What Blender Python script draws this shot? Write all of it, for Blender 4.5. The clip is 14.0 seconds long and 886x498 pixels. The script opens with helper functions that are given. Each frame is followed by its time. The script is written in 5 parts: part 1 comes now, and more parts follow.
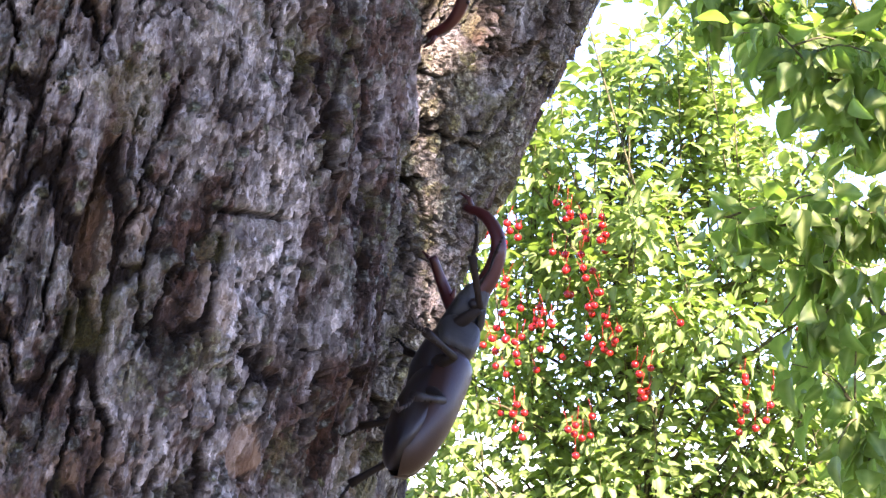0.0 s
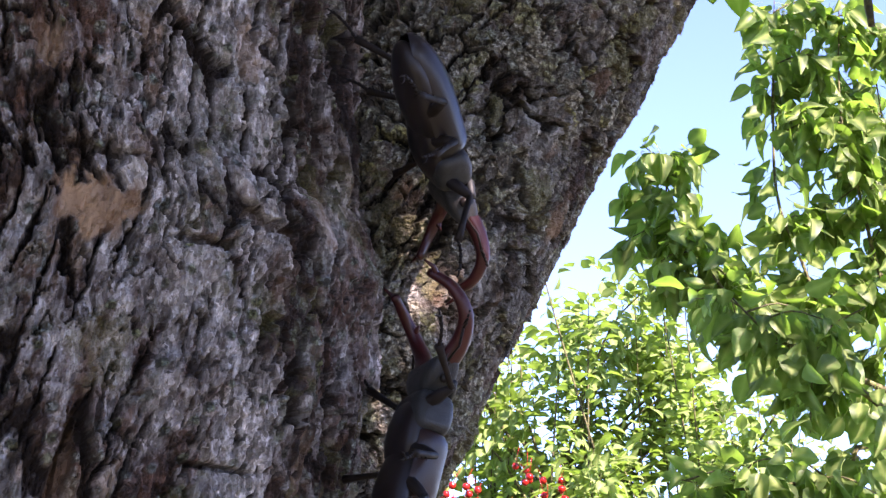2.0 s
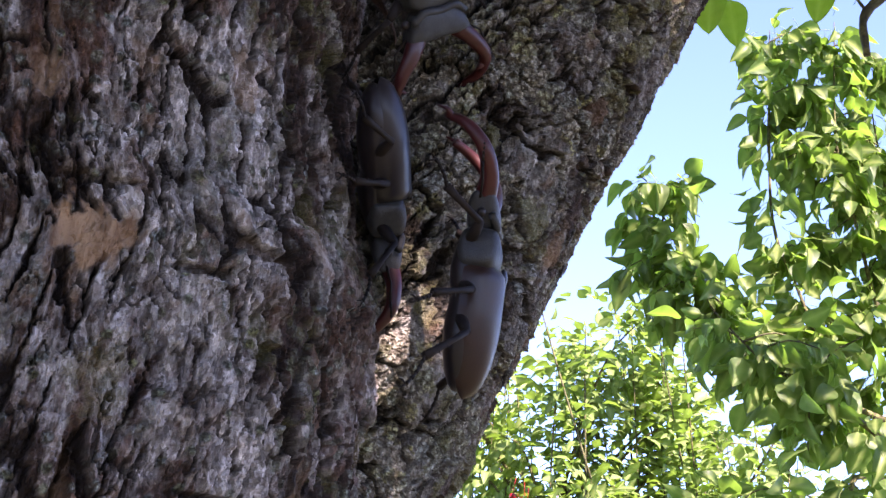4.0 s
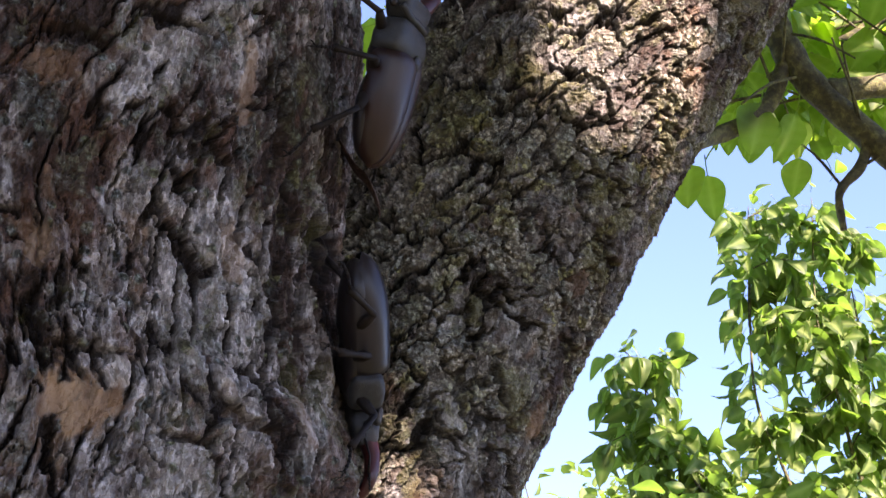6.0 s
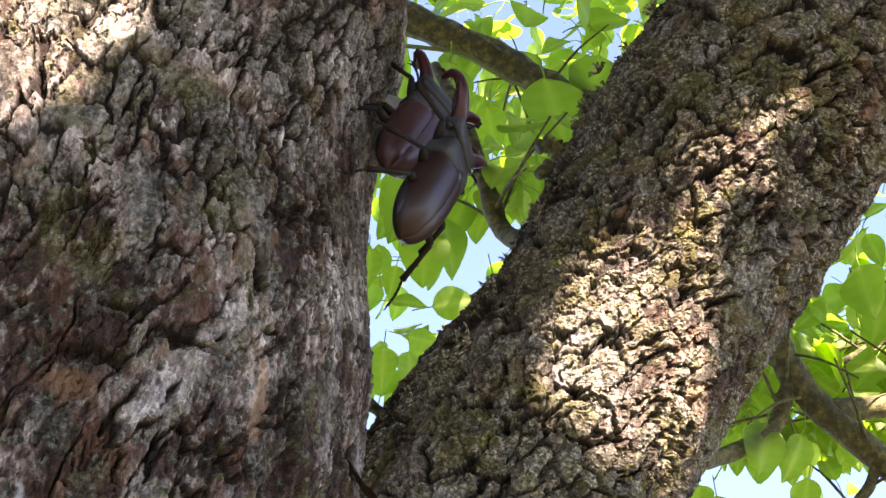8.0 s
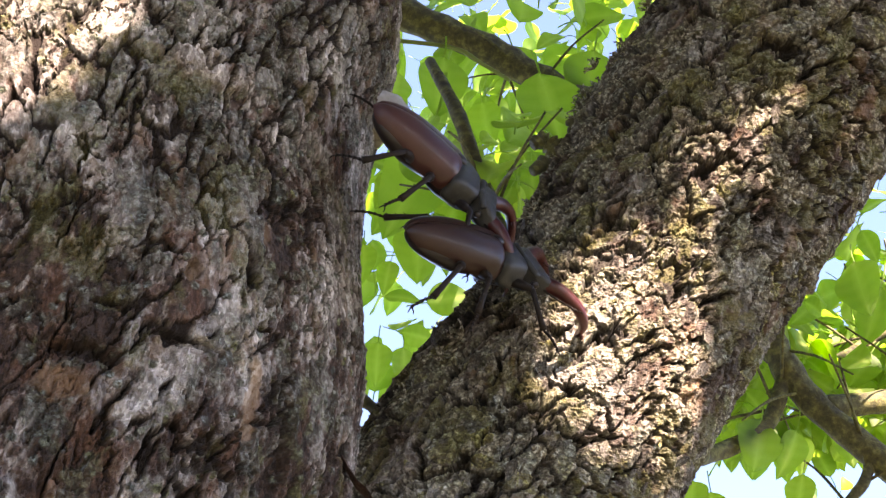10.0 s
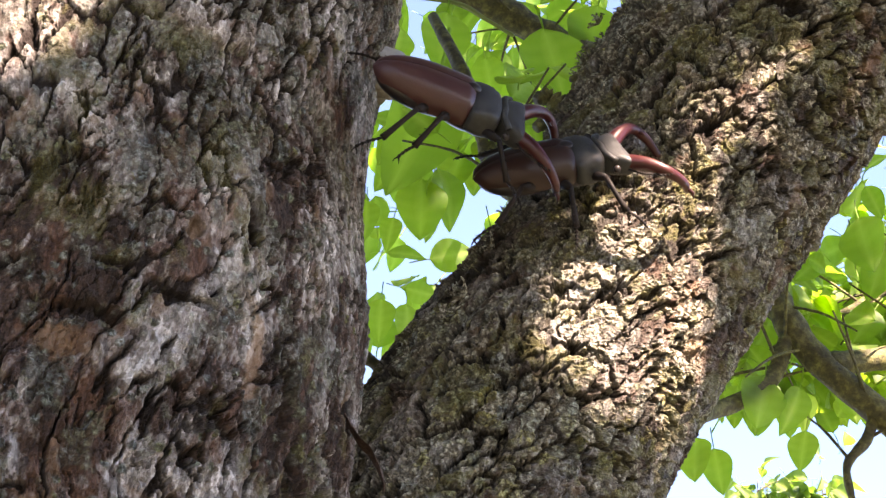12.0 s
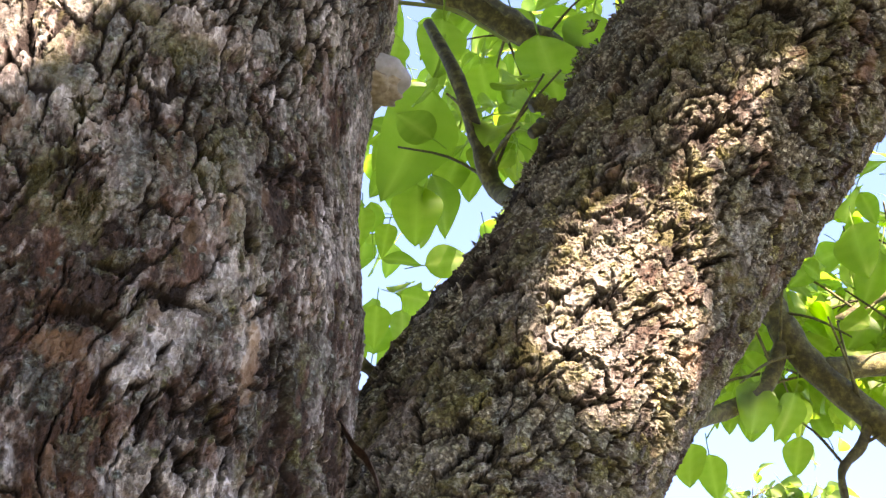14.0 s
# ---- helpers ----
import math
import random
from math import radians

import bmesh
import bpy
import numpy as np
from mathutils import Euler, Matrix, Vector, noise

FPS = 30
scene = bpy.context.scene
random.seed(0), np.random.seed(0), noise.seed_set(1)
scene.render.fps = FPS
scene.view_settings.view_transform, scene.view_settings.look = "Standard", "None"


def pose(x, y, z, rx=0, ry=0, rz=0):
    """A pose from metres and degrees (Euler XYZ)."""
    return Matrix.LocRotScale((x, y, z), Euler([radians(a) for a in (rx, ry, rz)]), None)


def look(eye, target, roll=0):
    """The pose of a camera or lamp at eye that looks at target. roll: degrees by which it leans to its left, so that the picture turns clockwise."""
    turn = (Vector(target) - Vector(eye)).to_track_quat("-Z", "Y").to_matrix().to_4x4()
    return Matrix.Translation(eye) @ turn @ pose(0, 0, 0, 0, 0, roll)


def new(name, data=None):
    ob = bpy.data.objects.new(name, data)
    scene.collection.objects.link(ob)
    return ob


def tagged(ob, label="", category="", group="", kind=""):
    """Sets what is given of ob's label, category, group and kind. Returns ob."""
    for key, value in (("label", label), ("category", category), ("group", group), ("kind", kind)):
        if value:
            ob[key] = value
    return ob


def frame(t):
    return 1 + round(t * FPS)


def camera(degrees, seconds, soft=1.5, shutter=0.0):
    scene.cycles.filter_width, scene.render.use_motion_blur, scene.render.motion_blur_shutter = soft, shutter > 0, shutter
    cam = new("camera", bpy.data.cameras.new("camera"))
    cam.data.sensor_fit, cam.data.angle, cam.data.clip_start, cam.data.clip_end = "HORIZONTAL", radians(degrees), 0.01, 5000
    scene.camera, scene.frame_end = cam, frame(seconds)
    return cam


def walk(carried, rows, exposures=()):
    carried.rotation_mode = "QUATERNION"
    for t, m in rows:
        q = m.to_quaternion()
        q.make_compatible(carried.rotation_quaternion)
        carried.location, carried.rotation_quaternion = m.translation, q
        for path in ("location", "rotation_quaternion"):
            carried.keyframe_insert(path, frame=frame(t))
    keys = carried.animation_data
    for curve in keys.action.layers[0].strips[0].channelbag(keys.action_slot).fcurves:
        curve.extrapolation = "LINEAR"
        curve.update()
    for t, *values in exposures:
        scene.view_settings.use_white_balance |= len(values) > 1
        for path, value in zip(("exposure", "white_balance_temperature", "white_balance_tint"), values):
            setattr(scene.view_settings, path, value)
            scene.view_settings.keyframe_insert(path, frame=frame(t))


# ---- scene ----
cam = camera(30.0, 14.0, soft=1.4, shutter=0.2)
PATH = [
    (0, 0, 0, 1.45, 98, 0, 0),
    (0.5, 0, -0.0017, 1.4494, 98.837, 0.039, -0.43),
    (1, -0.0001, -0.0042, 1.4482, 101.226, 0.095, -0.742),
    (1.5, -0.0003, -0.0104, 1.4463, 106.013, 0.044, -1.287),
    (2, -0.0001, -0.0135, 1.4456, 107.098, -0.15, -1.451),
    (4.5, -0.0002, -0.0127, 1.4456, 108.983, 0.008, -1.598),
    (5, -0.0002, -0.0142, 1.4447, 110.085, 0.04, -1.7),
    (5.5, 0.0001, -0.0167, 1.4434, 111.519, 0.092, -1.846),
    (6, -0.0006, -0.0175, 1.4421, 114.217, 0.206, -2.093),
    (6.5, 0.0002, -0.02, 1.4406, 116.824, 0.214, -1.823),
    (7, 0.0002, -0.0215, 1.4381, 121.39, 0.409, -1.668),
    (7.5, -0.0001, -0.0231, 1.4369, 124.338, 0.316, -1.718),
    (8, -0.0002, -0.0242, 1.4364, 125.405, 0.211, -1.725),
    (10.5, 0.0001, -0.0221, 1.439, 125.027, 0.254, -1.931),
    (11, 0.0001, -0.0211, 1.4399, 123.426, 0.175, -1.806),
    (11.5, 0.0001, -0.0215, 1.4401, 123.348, 0.135, -1.83),
    (12, 0.0002, -0.0215, 1.4401, 123.662, 0.208, -1.809),
    (12.5, -0.0002, -0.0215, 1.4401, 123.814, 0.263, -1.86),
    (13, 0.0002, -0.0215, 1.4401, 123.875, 0.273, -1.905),
    (13.5, 0.0001, -0.022, 1.4397, 123.875, 0.304, -1.948),
    (14, 0.0001, -0.022, 1.4397, 123.875, 0.304, -1.948),
]
walk(cam, [(t, pose(*p)) for t, *p in PATH], exposures=[(t, s, k, m) for t, s, k, m in ((0, 2.94, 6850, 39), (0.5, 2.72, 6850, 38), (1, 2.66, 6850, 38), (1.5, 2.52, 6800, 37), (2, 2.45, 6750, 37), (4.5, 2.40, 6800, 38), (5.5, 2.32, 6950, 37), (6.5, 2.48, 7500, 29), (7.5, 2.94, 8050, 28), (14, 3.08, 8000, 28))])

# ---- world and sun ----
TO_SUN = Vector((0.38, -0.63, 0.67)).normalized()
SUN_ELEVATION = math.asin(TO_SUN.z)
SUN_ROTATION = math.atan2(TO_SUN.x, TO_SUN.y)
world = bpy.data.worlds.new("sky")
scene.world = world
world.use_nodes = True
sky = world.node_tree.nodes.new("ShaderNodeTexSky")
sky.sky_type = "NISHITA"
sky.sun_disc = False
sky.sun_elevation = SUN_ELEVATION
sky.sun_rotation = SUN_ROTATION
sky.air_density, sky.dust_density, sky.ozone_density = 0.9, 0.0, 4.0
sky.altitude = 4000
back = world.node_tree.nodes["Background"]
world.node_tree.links.new(sky.outputs["Color"], back.inputs["Color"])
back.inputs["Strength"].default_value = 0.142
sun = new("sun", bpy.data.lights.new("sun", "SUN"))
sun.data.energy, sun.data.angle, sun.data.color = 5.0, radians(0.53), (1.0, 0.95, 0.86)
sun.matrix_world = look(TO_SUN * 20, (0, 0, 0))


# ---- materials ----
def material(name):
    m = bpy.data.materials.new(name)
    m.use_nodes = True
    return m, m.node_tree.nodes, m.node_tree.links, m.node_tree.nodes["Principled BSDF"]


def noise_node(nodes, links, scale, detail=4, rough=0.6, coord=None, stretch=None):
    n = nodes.new("ShaderNodeTexNoise")
    n.inputs["Scale"].default_value = scale
    n.inputs["Detail"].default_value = detail
    n.inputs["Roughness"].default_value = rough
    if coord is not None:
        if stretch:
            mp = nodes.new("ShaderNodeMapping")
            mp.inputs["Scale"].default_value = stretch
            links.new(coord, mp.inputs["Vector"])
            coord = mp.outputs["Vector"]
        links.new(coord, n.inputs["Vector"])
    return n.outputs["Fac"]


def ramp(nodes, links, fac, stops):
    r = nodes.new("ShaderNodeValToRGB")
    while len(r.color_ramp.elements) < len(stops):
        r.color_ramp.elements.new(0.5)
    for e, (pos, col) in zip(r.color_ramp.elements, stops):
        e.position, e.color = pos, (*col, 1) if len(col) == 3 else col
    links.new(fac, r.inputs["Fac"])
    return r.outputs["Color"]


def blend(nodes, links, fac, a, b, mode="MIX"):
    mx = nodes.new("ShaderNodeMix")
    mx.data_type, mx.blend_type = "RGBA", mode
    for sock, val in ((mx.inputs["Factor"], fac), (mx.inputs[6], a), (mx.inputs[7], b)):
        if isinstance(val, (int, float)):
            sock.default_value = val
        elif isinstance(val, tuple):
            sock.default_value = (*val, 1)
        else:
            links.new(val, sock)
    return mx.outputs[2]


def arith(nodes, links, op, a, b=None, clamp=False):
    m = nodes.new("ShaderNodeMath")
    m.operation, m.use_clamp = op, clamp
    for sock, val in zip(m.inputs, (a, b)):
        if val is None:
            continue
        if isinstance(val, (int, float)):
            sock.default_value = val
        else:
            links.new(val, sock)
    return m.outputs[0]


def attribute(nodes, name):
    a = nodes.new("ShaderNodeAttribute")
    a.attribute_name = name
    return a.outputs["Fac"]


def relief(nodes, links, bsdf, height, strength, distance):
    b = nodes.new("ShaderNodeBump")
    b.inputs["Strength"].default_value, b.inputs["Distance"].default_value = strength, distance
    links.new(height, b.inputs["Height"])
    links.new(b.outputs["Normal"], bsdf.inputs["Normal"])


def bark_material(name, grey, brown, inner, stretch, lichen_tone, bump=0.0006, fleck_range=((0.50, 1.45), (0.58, 1.40))):
    """Weathered bark: grey plates, red-brown inner bark darkened to near black as painted shade in the fissures, bare
    wood, lichen and moss.
    """
    m, nodes, links, bsdf = material(name)
    co = nodes.new("ShaderNodeTexCoord").outputs["Object"]
    broad = ramp(nodes, links, noise_node(nodes, links, 24, 4, 0.6, co, (1, 1, 0.45)), [(0.33, (0, 0, 0)), (0.67, (1, 1, 1))])
    crumb, lobe, patches = nodes.new("ShaderNodeTexVoronoi"), nodes.new("ShaderNodeTexVoronoi"), nodes.new("ShaderNodeTexVoronoi")
    wobble = nodes.new("ShaderNodeTexNoise")
    wobble.inputs["Scale"].default_value = 700
    links.new(co, wobble.inputs["Vector"])
    bent = nodes.new("ShaderNodeVectorMath")
    bent.operation = "MULTIPLY_ADD"
    links.new(wobble.outputs["Color"], bent.inputs[0])
    bent.inputs[1].default_value = (0.0016,) * 3
    links.new(co, bent.inputs[2])
    for node, size in ((crumb, 480), (lobe, 1150), (patches, 150)):
        node.inputs["Scale"].default_value = size
        links.new(bent.outputs["Vector"], node.inputs["Vector"])
    fibre = noise_node(nodes, links, 900, 5, 0.7, co, stretch)
    flecks = []
    for size, tall in ((430, 0.42), (900, 0.55)):
        node, squeeze = nodes.new("ShaderNodeTexVoronoi"), nodes.new("ShaderNodeMapping")
        node.inputs["Scale"].default_value = size
        node.inputs["Randomness"].default_value = 1.0
        squeeze.inputs["Scale"].default_value = (1, 1, tall)
        links.new(bent.outputs["Vector"], squeeze.inputs["Vector"])
        links.new(squeeze.outputs["Vector"], node.inputs["Vector"])
        flecks.append(node)
    speck = noise_node(nodes, links, 2200, 3, 0.6, co)
    plate = attribute(nodes, "plate")
    tone = arith(nodes, links, "ADD", arith(nodes, links, "MULTIPLY", plate, 0.58), arith(nodes, links, "MULTIPLY", broad, 0.42))
    base = ramp(nodes, links, tone, [(0.20, tuple(c * 0.5 for c in brown)), (0.36, brown), (0.47, tuple((a + b) / 2 for a, b in zip(grey, brown))), (0.62, grey), (0.85, tuple(min(1, c * 1.5) for c in grey))])
    base = blend(nodes, links, 0.8, base, ramp(nodes, links, fibre, [(0.28, (0.42, 0.39, 0.37)), (0.5, (0.95, 0.93, 0.9)), (0.74, (1.5, 1.48, 1.46))]), "MULTIPLY")
    for node, (low, up) in zip(flecks, fleck_range):
        base = blend(nodes, links, 1.0, base, ramp(nodes, links, node.outputs["Color"], [(0.12, (low, low * 0.97, low * 0.95)), (0.5, (0.96, 0.95, 0.94)), (0.88, (up, up, up * 1.01))]), "MULTIPLY")
    rust = ramp(nodes, links, fibre, [(0.32, (0.040, 0.018, 0.012)), (0.52, (0.098, 0.046, 0.030)), (0.72, (0.21, 0.105, 0.065))])
    base = blend(nodes, links, attribute(nodes, "russet"), base, rust)
    # cracks take a near-black tone, their shade put into the colour
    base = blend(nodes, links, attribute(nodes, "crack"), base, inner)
    bare = ramp(nodes, links, noise_node(nodes, links, 120, 3, 0.6, co, stretch), [(0.35, (0.15, 0.080, 0.048)), (0.62, (0.37, 0.235, 0.145))])
    base = blend(nodes, links, attribute(nodes, "bare"), base, bare)
    crust = ramp(nodes, links, patches.outputs["Color"], [(0.15, lichen_tone), (0.45, tuple(c * 0.8 for c in lichen_tone)), (0.55, (lichen_tone[0] * 0.62, lichen_tone[1] * 0.70, lichen_tone[2] * 0.78)), (0.9, (lichen_tone[0] * 0.75, lichen_tone[1] * 0.76, lichen_tone[2] * 0.40))])
    # crumb tops lightened and the gaps between them darkened, shade painted in
    crust = blend(nodes, links, 1.0, crust, ramp(nodes, links, crumb.outputs["Distance"], [(0.12, (1.25, 1.25, 1.25)), (0.36, (0.95, 0.94, 0.9)), (0.60, (0.32, 0.29, 0.26))]), "MULTIPLY")
    crust = blend(nodes, links, 0.8, crust, ramp(nodes, links, lobe.outputs["Distance"], [(0.15, (1.2, 1.2, 1.2)), (0.38, (0.95, 0.94, 0.92)), (0.62, (0.45, 0.43, 0.40))]), "MULTIPLY")
    base = blend(nodes, links, attribute(nodes, "lichen"), base, crust)
    green = ramp(nodes, links, speck, [(0.32, (0.035, 0.034, 0.010)), (0.52, (0.125, 0.118, 0.035)), (0.74, (0.29, 0.27, 0.085))])
    base = blend(nodes, links, attribute(nodes, "moss"), base, green)
    links.new(base, bsdf.inputs["Base Color"])
    bsdf.inputs["Roughness"].default_value = 0.85
    bsdf.inputs["Specular IOR Level"].default_value = 0.25
    knobs = arith(nodes, links, "ADD", arith(nodes, links, "SUBTRACT", 0.7, crumb.outputs["Distance"]), arith(nodes, links, "MULTIPLY", arith(nodes, links, "SUBTRACT", 0.7, lobe.outputs["Distance"]), 0.45))
    lobes = arith(nodes, links, "MULTIPLY", knobs, arith(nodes, links, "MULTIPLY", attribute(nodes, "lichen"), 1.6))
    fibre = arith(nodes, links, "ADD", fibre, lobes)
    for node, much in zip(flecks, (0.9, 0.5)):
        level = nodes.new("ShaderNodeSeparateColor")
        links.new(node.outputs["Color"], level.inputs["Color"])
        fibre = arith(nodes, links, "ADD", fibre, arith(nodes, links, "MULTIPLY", level.outputs["Green"], much))
    relief(nodes, links, bsdf, arith(nodes, links, "ADD", fibre, arith(nodes, links, "MULTIPLY", speck, 0.7)), 1.0, bump)
    return m


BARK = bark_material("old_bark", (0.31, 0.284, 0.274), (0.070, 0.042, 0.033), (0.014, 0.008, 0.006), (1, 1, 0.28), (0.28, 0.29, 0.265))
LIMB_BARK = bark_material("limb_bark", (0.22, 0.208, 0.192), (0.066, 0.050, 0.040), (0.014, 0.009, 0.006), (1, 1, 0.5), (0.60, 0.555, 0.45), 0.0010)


def twig_material():
    m, nodes, links, bsdf = material("twig_bark")
    co = nodes.new("ShaderNodeTexCoord").outputs["Object"]
    f = noise_node(nodes, links, 180, 5, 0.65, co)
    links.new(ramp(nodes, links, f, [(0.3, (0.03, 0.023, 0.012)), (0.5, (0.075, 0.068, 0.022)), (0.72, (0.21, 0.20, 0.065))]), bsdf.inputs["Base Color"])
    bsdf.inputs["Roughness"].default_value = 0.8
    relief(nodes, links, bsdf, f, 0.8, 0.002)
    return m


TWIG = twig_material()


def leaf_material(name, dark, light, through_tone, share, gloss=0.52):
    """Thin leaf: reflects with a waxy gloss and lets tinted light through."""
    m, nodes, links, bsdf = material(name)
    geo = nodes.new("ShaderNodeNewGeometry").outputs["Random Per Island"]
    info = nodes.new("ShaderNodeObjectInfo").outputs["Random"]
    co = nodes.new("ShaderNodeTexCoord").outputs["Object"]
    rnd = arith(nodes, links, "FRACT", arith(nodes, links, "ADD", geo, info))
    mottled = noise_node(nodes, links, 35, 3, 0.6, co)
    fac = arith(nodes, links, "ADD", arith(nodes, links, "MULTIPLY", rnd, 0.65), arith(nodes, links, "MULTIPLY", mottled, 0.35))
    col = ramp(nodes, links, fac, [(0.15, dark), (0.75, light)])
    rib = attribute(nodes, "rib")
    col = blend(nodes, links, arith(nodes, links, "MULTIPLY", rib, 0.7), col, (0.35, 0.42, 0.14))
    links.new(col, bsdf.inputs["Base Color"])
    bsdf.inputs["Roughness"].default_value = gloss
    bsdf.inputs["Specular IOR Level"].default_value = 0.3
    tr = nodes.new("ShaderNodeBsdfTranslucent")
    links.new(blend(nodes, links, fac, through_tone, tuple(min(1, c * 1.25) for c in through_tone)), tr.inputs["Color"])
    mix = nodes.new("ShaderNodeMixShader")
    mix.inputs[0].default_value = share
    links.new(bsdf.outputs[0], mix.inputs[1])
    links.new(tr.outputs[0], mix.inputs[2])
    links.new(mix.outputs[0], nodes["Material Output"].inputs["Surface"])
    relief(nodes, links, bsdf, mottled, 0.06, 0.002)
    return m


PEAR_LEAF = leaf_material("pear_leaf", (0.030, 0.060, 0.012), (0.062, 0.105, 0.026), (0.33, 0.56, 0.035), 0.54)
# leaf of the unseen crown, darkened so that less green light reaches the trunk
SCREEN_LEAF = leaf_material("screen_leaf", (0.035, 0.048, 0.018), (0.065, 0.082, 0.028), (0.10, 0.12, 0.03), 0.3)
YOUNG_LEAF = leaf_material("young_pear_leaf", (0.026, 0.054, 0.013), (0.058, 0.100, 0.026), (0.22, 0.40, 0.045), 0.45, 0.45)
CHERRY_LEAF = leaf_material("cherry_leaf", (0.032, 0.072, 0.017), (0.076, 0.132, 0.030), (0.25, 0.42, 0.05), 0.36)


def gloss_material(name, colour, second, rough, coat=0.0, scale=60, metal=0.0, bump=0.1):
    m, nodes, links, bsdf = material(name)
    co = nodes.new("ShaderNodeTexCoord").outputs["Object"]
    f = noise_node(nodes, links, scale, 3, 0.6, co)
    links.new(ramp(nodes, links, f, [(0.3, colour), (0.7, second)]), bsdf.inputs["Base Color"])
    fine = noise_node(nodes, links, 2500, 2, 0.5, co)
    links.new(ramp(nodes, links, f, [(0.3, (rough * 0.8,) * 3), (0.7, (rough * 1.25,) * 3)]), bsdf.inputs["Roughness"])
    bsdf.inputs["Coat Weight"].default_value = coat
    bsdf.inputs["Specular IOR Level"].default_value = 0.24
    bsdf.inputs["Coat Roughness"].default_value = 0.18
    bsdf.inputs["Coat IOR"].default_value = 1.55
    bsdf.inputs["Metallic"].default_value = metal
    relief(nodes, links, bsdf, fine, bump, 0.0002)
    return m


SHELL_BROWN = gloss_material("chestnut_shell", (0.017, 0.008, 0.006), (0.034, 0.014, 0.010), 0.42, 0.12, 60, 0.0, 0.3)
SHELL_BLACK = gloss_material("black_shell", (0.010, 0.008, 0.009), (0.022, 0.015, 0.014), 0.34, 0.10)
SHELL_RED = gloss_material("red_brown_shell", (0.038, 0.014, 0.013), (0.060, 0.023, 0.021), 0.40, 0.16, 60, 0.0, 0.3)
HEAD_DUSK = gloss_material("dusky_olive_shell", (0.019, 0.0185, 0.0185), (0.040, 0.039, 0.039), 0.50, 0.06, 300, 0.0, 0.7)
LEG_BLACK = gloss_material("black_leg", (0.010, 0.008, 0.008), (0.022, 0.015, 0.012), 0.6, 0.0)
LEG_BLACK.node_tree.nodes["Principled BSDF"].inputs["Specular IOR Level"].default_value = 0.12
HORN_RED = gloss_material("red_horn", (0.032, 0.006, 0.006), (0.066, 0.012, 0.011), 0.40, 0.2, 60, 0.0, 0.3)
CHERRY_SKIN = gloss_material("cherry_skin", (0.20, 0.006, 0.006), (0.38, 0.014, 0.008), 0.2, 0.5, 40)
FUNGUS = gloss_material("grey_fungus", (0.25, 0.245, 0.25), (0.38, 0.375, 0.385), 0.7, 0.0, 220, 0.0, 0.5)
FUNGUS_RIM = gloss_material("brown_fungus", (0.16, 0.13, 0.09), (0.34, 0.30, 0.24), 0.8, 0.0, 300, 0.0, 0.6)


def ground_material():
    m, nodes, links, bsdf = material("meadow")
    co = nodes.new("ShaderNodeTexCoord").outputs["Object"]
    a, b = noise_node(nodes, links, 0.6, 4, 0.6, co), noise_node(nodes, links, 30, 5, 0.7, co)
    c = blend(nodes, links, a, ramp(nodes, links, b, [(0.3, (0.05, 0.06, 0.022)), (0.7, (0.125, 0.14, 0.055))]), (0.145, 0.132, 0.075))
    links.new(c, bsdf.inputs["Base Color"])
    bsdf.inputs["Roughness"].default_value = 0.9
    relief(nodes, links, bsdf, b, 1.0, 0.05)
    return m


MEADOW = ground_material()


# ---- mesh helpers ----
def mesh_from_arrays(name, co, quads, smooth=True, attributes=()):
    me = bpy.data.meshes.new(name)
    co, quads = np.asarray(co, np.float32), np.asarray(quads, np.int32)
    me.vertices.add(len(co))
    me.vertices.foreach_set("co", co.ravel())
    me.loops.add(quads.size)
    me.loops.foreach_set("vertex_index", quads.ravel())
    k = quads.shape[1]
    me.polygons.add(len(quads))
    me.polygons.foreach_set("loop_start", np.arange(0, quads.size, k, dtype=np.int32))
    me.polygons.foreach_set("use_smooth", np.full(len(quads), smooth))
    for key, values in attributes:
        me.attributes.new(key, "FLOAT", "POINT").data.foreach_set("value", np.asarray(values, np.float32).ravel())
    me.update(calc_edges=True)
    me.validate()
    return me


def grid_quads(nv, nu, wrap=False):
    i, j = np.meshgrid(np.arange(nv - 1), np.arange(nu if wrap else nu - 1), indexing="ij")
    j2 = (j + 1) % nu
    return np.stack([i * nu + j, i * nu + j2, (i + 1) * nu + j2, (i + 1) * nu + j], -1).reshape(-1, 4)


def part(name, data, mat, parent, label="", kind=""):
    """A bmesh or a mesh as one object under a thing or part."""
    if isinstance(data, bmesh.types.BMesh):
        me = bpy.data.meshes.new(name)
        for f in data.faces:
            f.smooth = True
        data.to_mesh(me)
        data.free()
    else:
        me = data
    if mat and not me.materials:
        me.materials.append(mat)
    ob = new(name, me)
    ob.parent = parent
    return tagged(ob, label, "", "", kind)


def tube(bm, pts, radii, n=8, squash=None):
    """A closed tapering tube along a line of points."""
    pts = [Vector(p) for p in pts]
    rings = []
    side = None
    for i, p in enumerate(pts):
        d = (pts[min(i + 1, len(pts) - 1)] - pts[max(i - 1, 0)]).normalized()
        if side is None:
            side = d.orthogonal().normalized()
        side = (side - d * side.dot(d)).normalized()
        up = d.cross(side)
        r = radii[i] if not isinstance(radii, float) else radii
        rings.append([bm.verts.new(p + (side * math.cos(a) + up * math.sin(a)) * r) for a in (2 * math.pi * k / n for k in range(n))])
    for a, b in zip(rings, rings[1:]):
        for k in range(n):
            bm.faces.new((a[k], a[(k + 1) % n], b[(k + 1) % n], b[k]))
    bm.faces.new(rings[0][::-1])
    bm.faces.new(rings[-1])


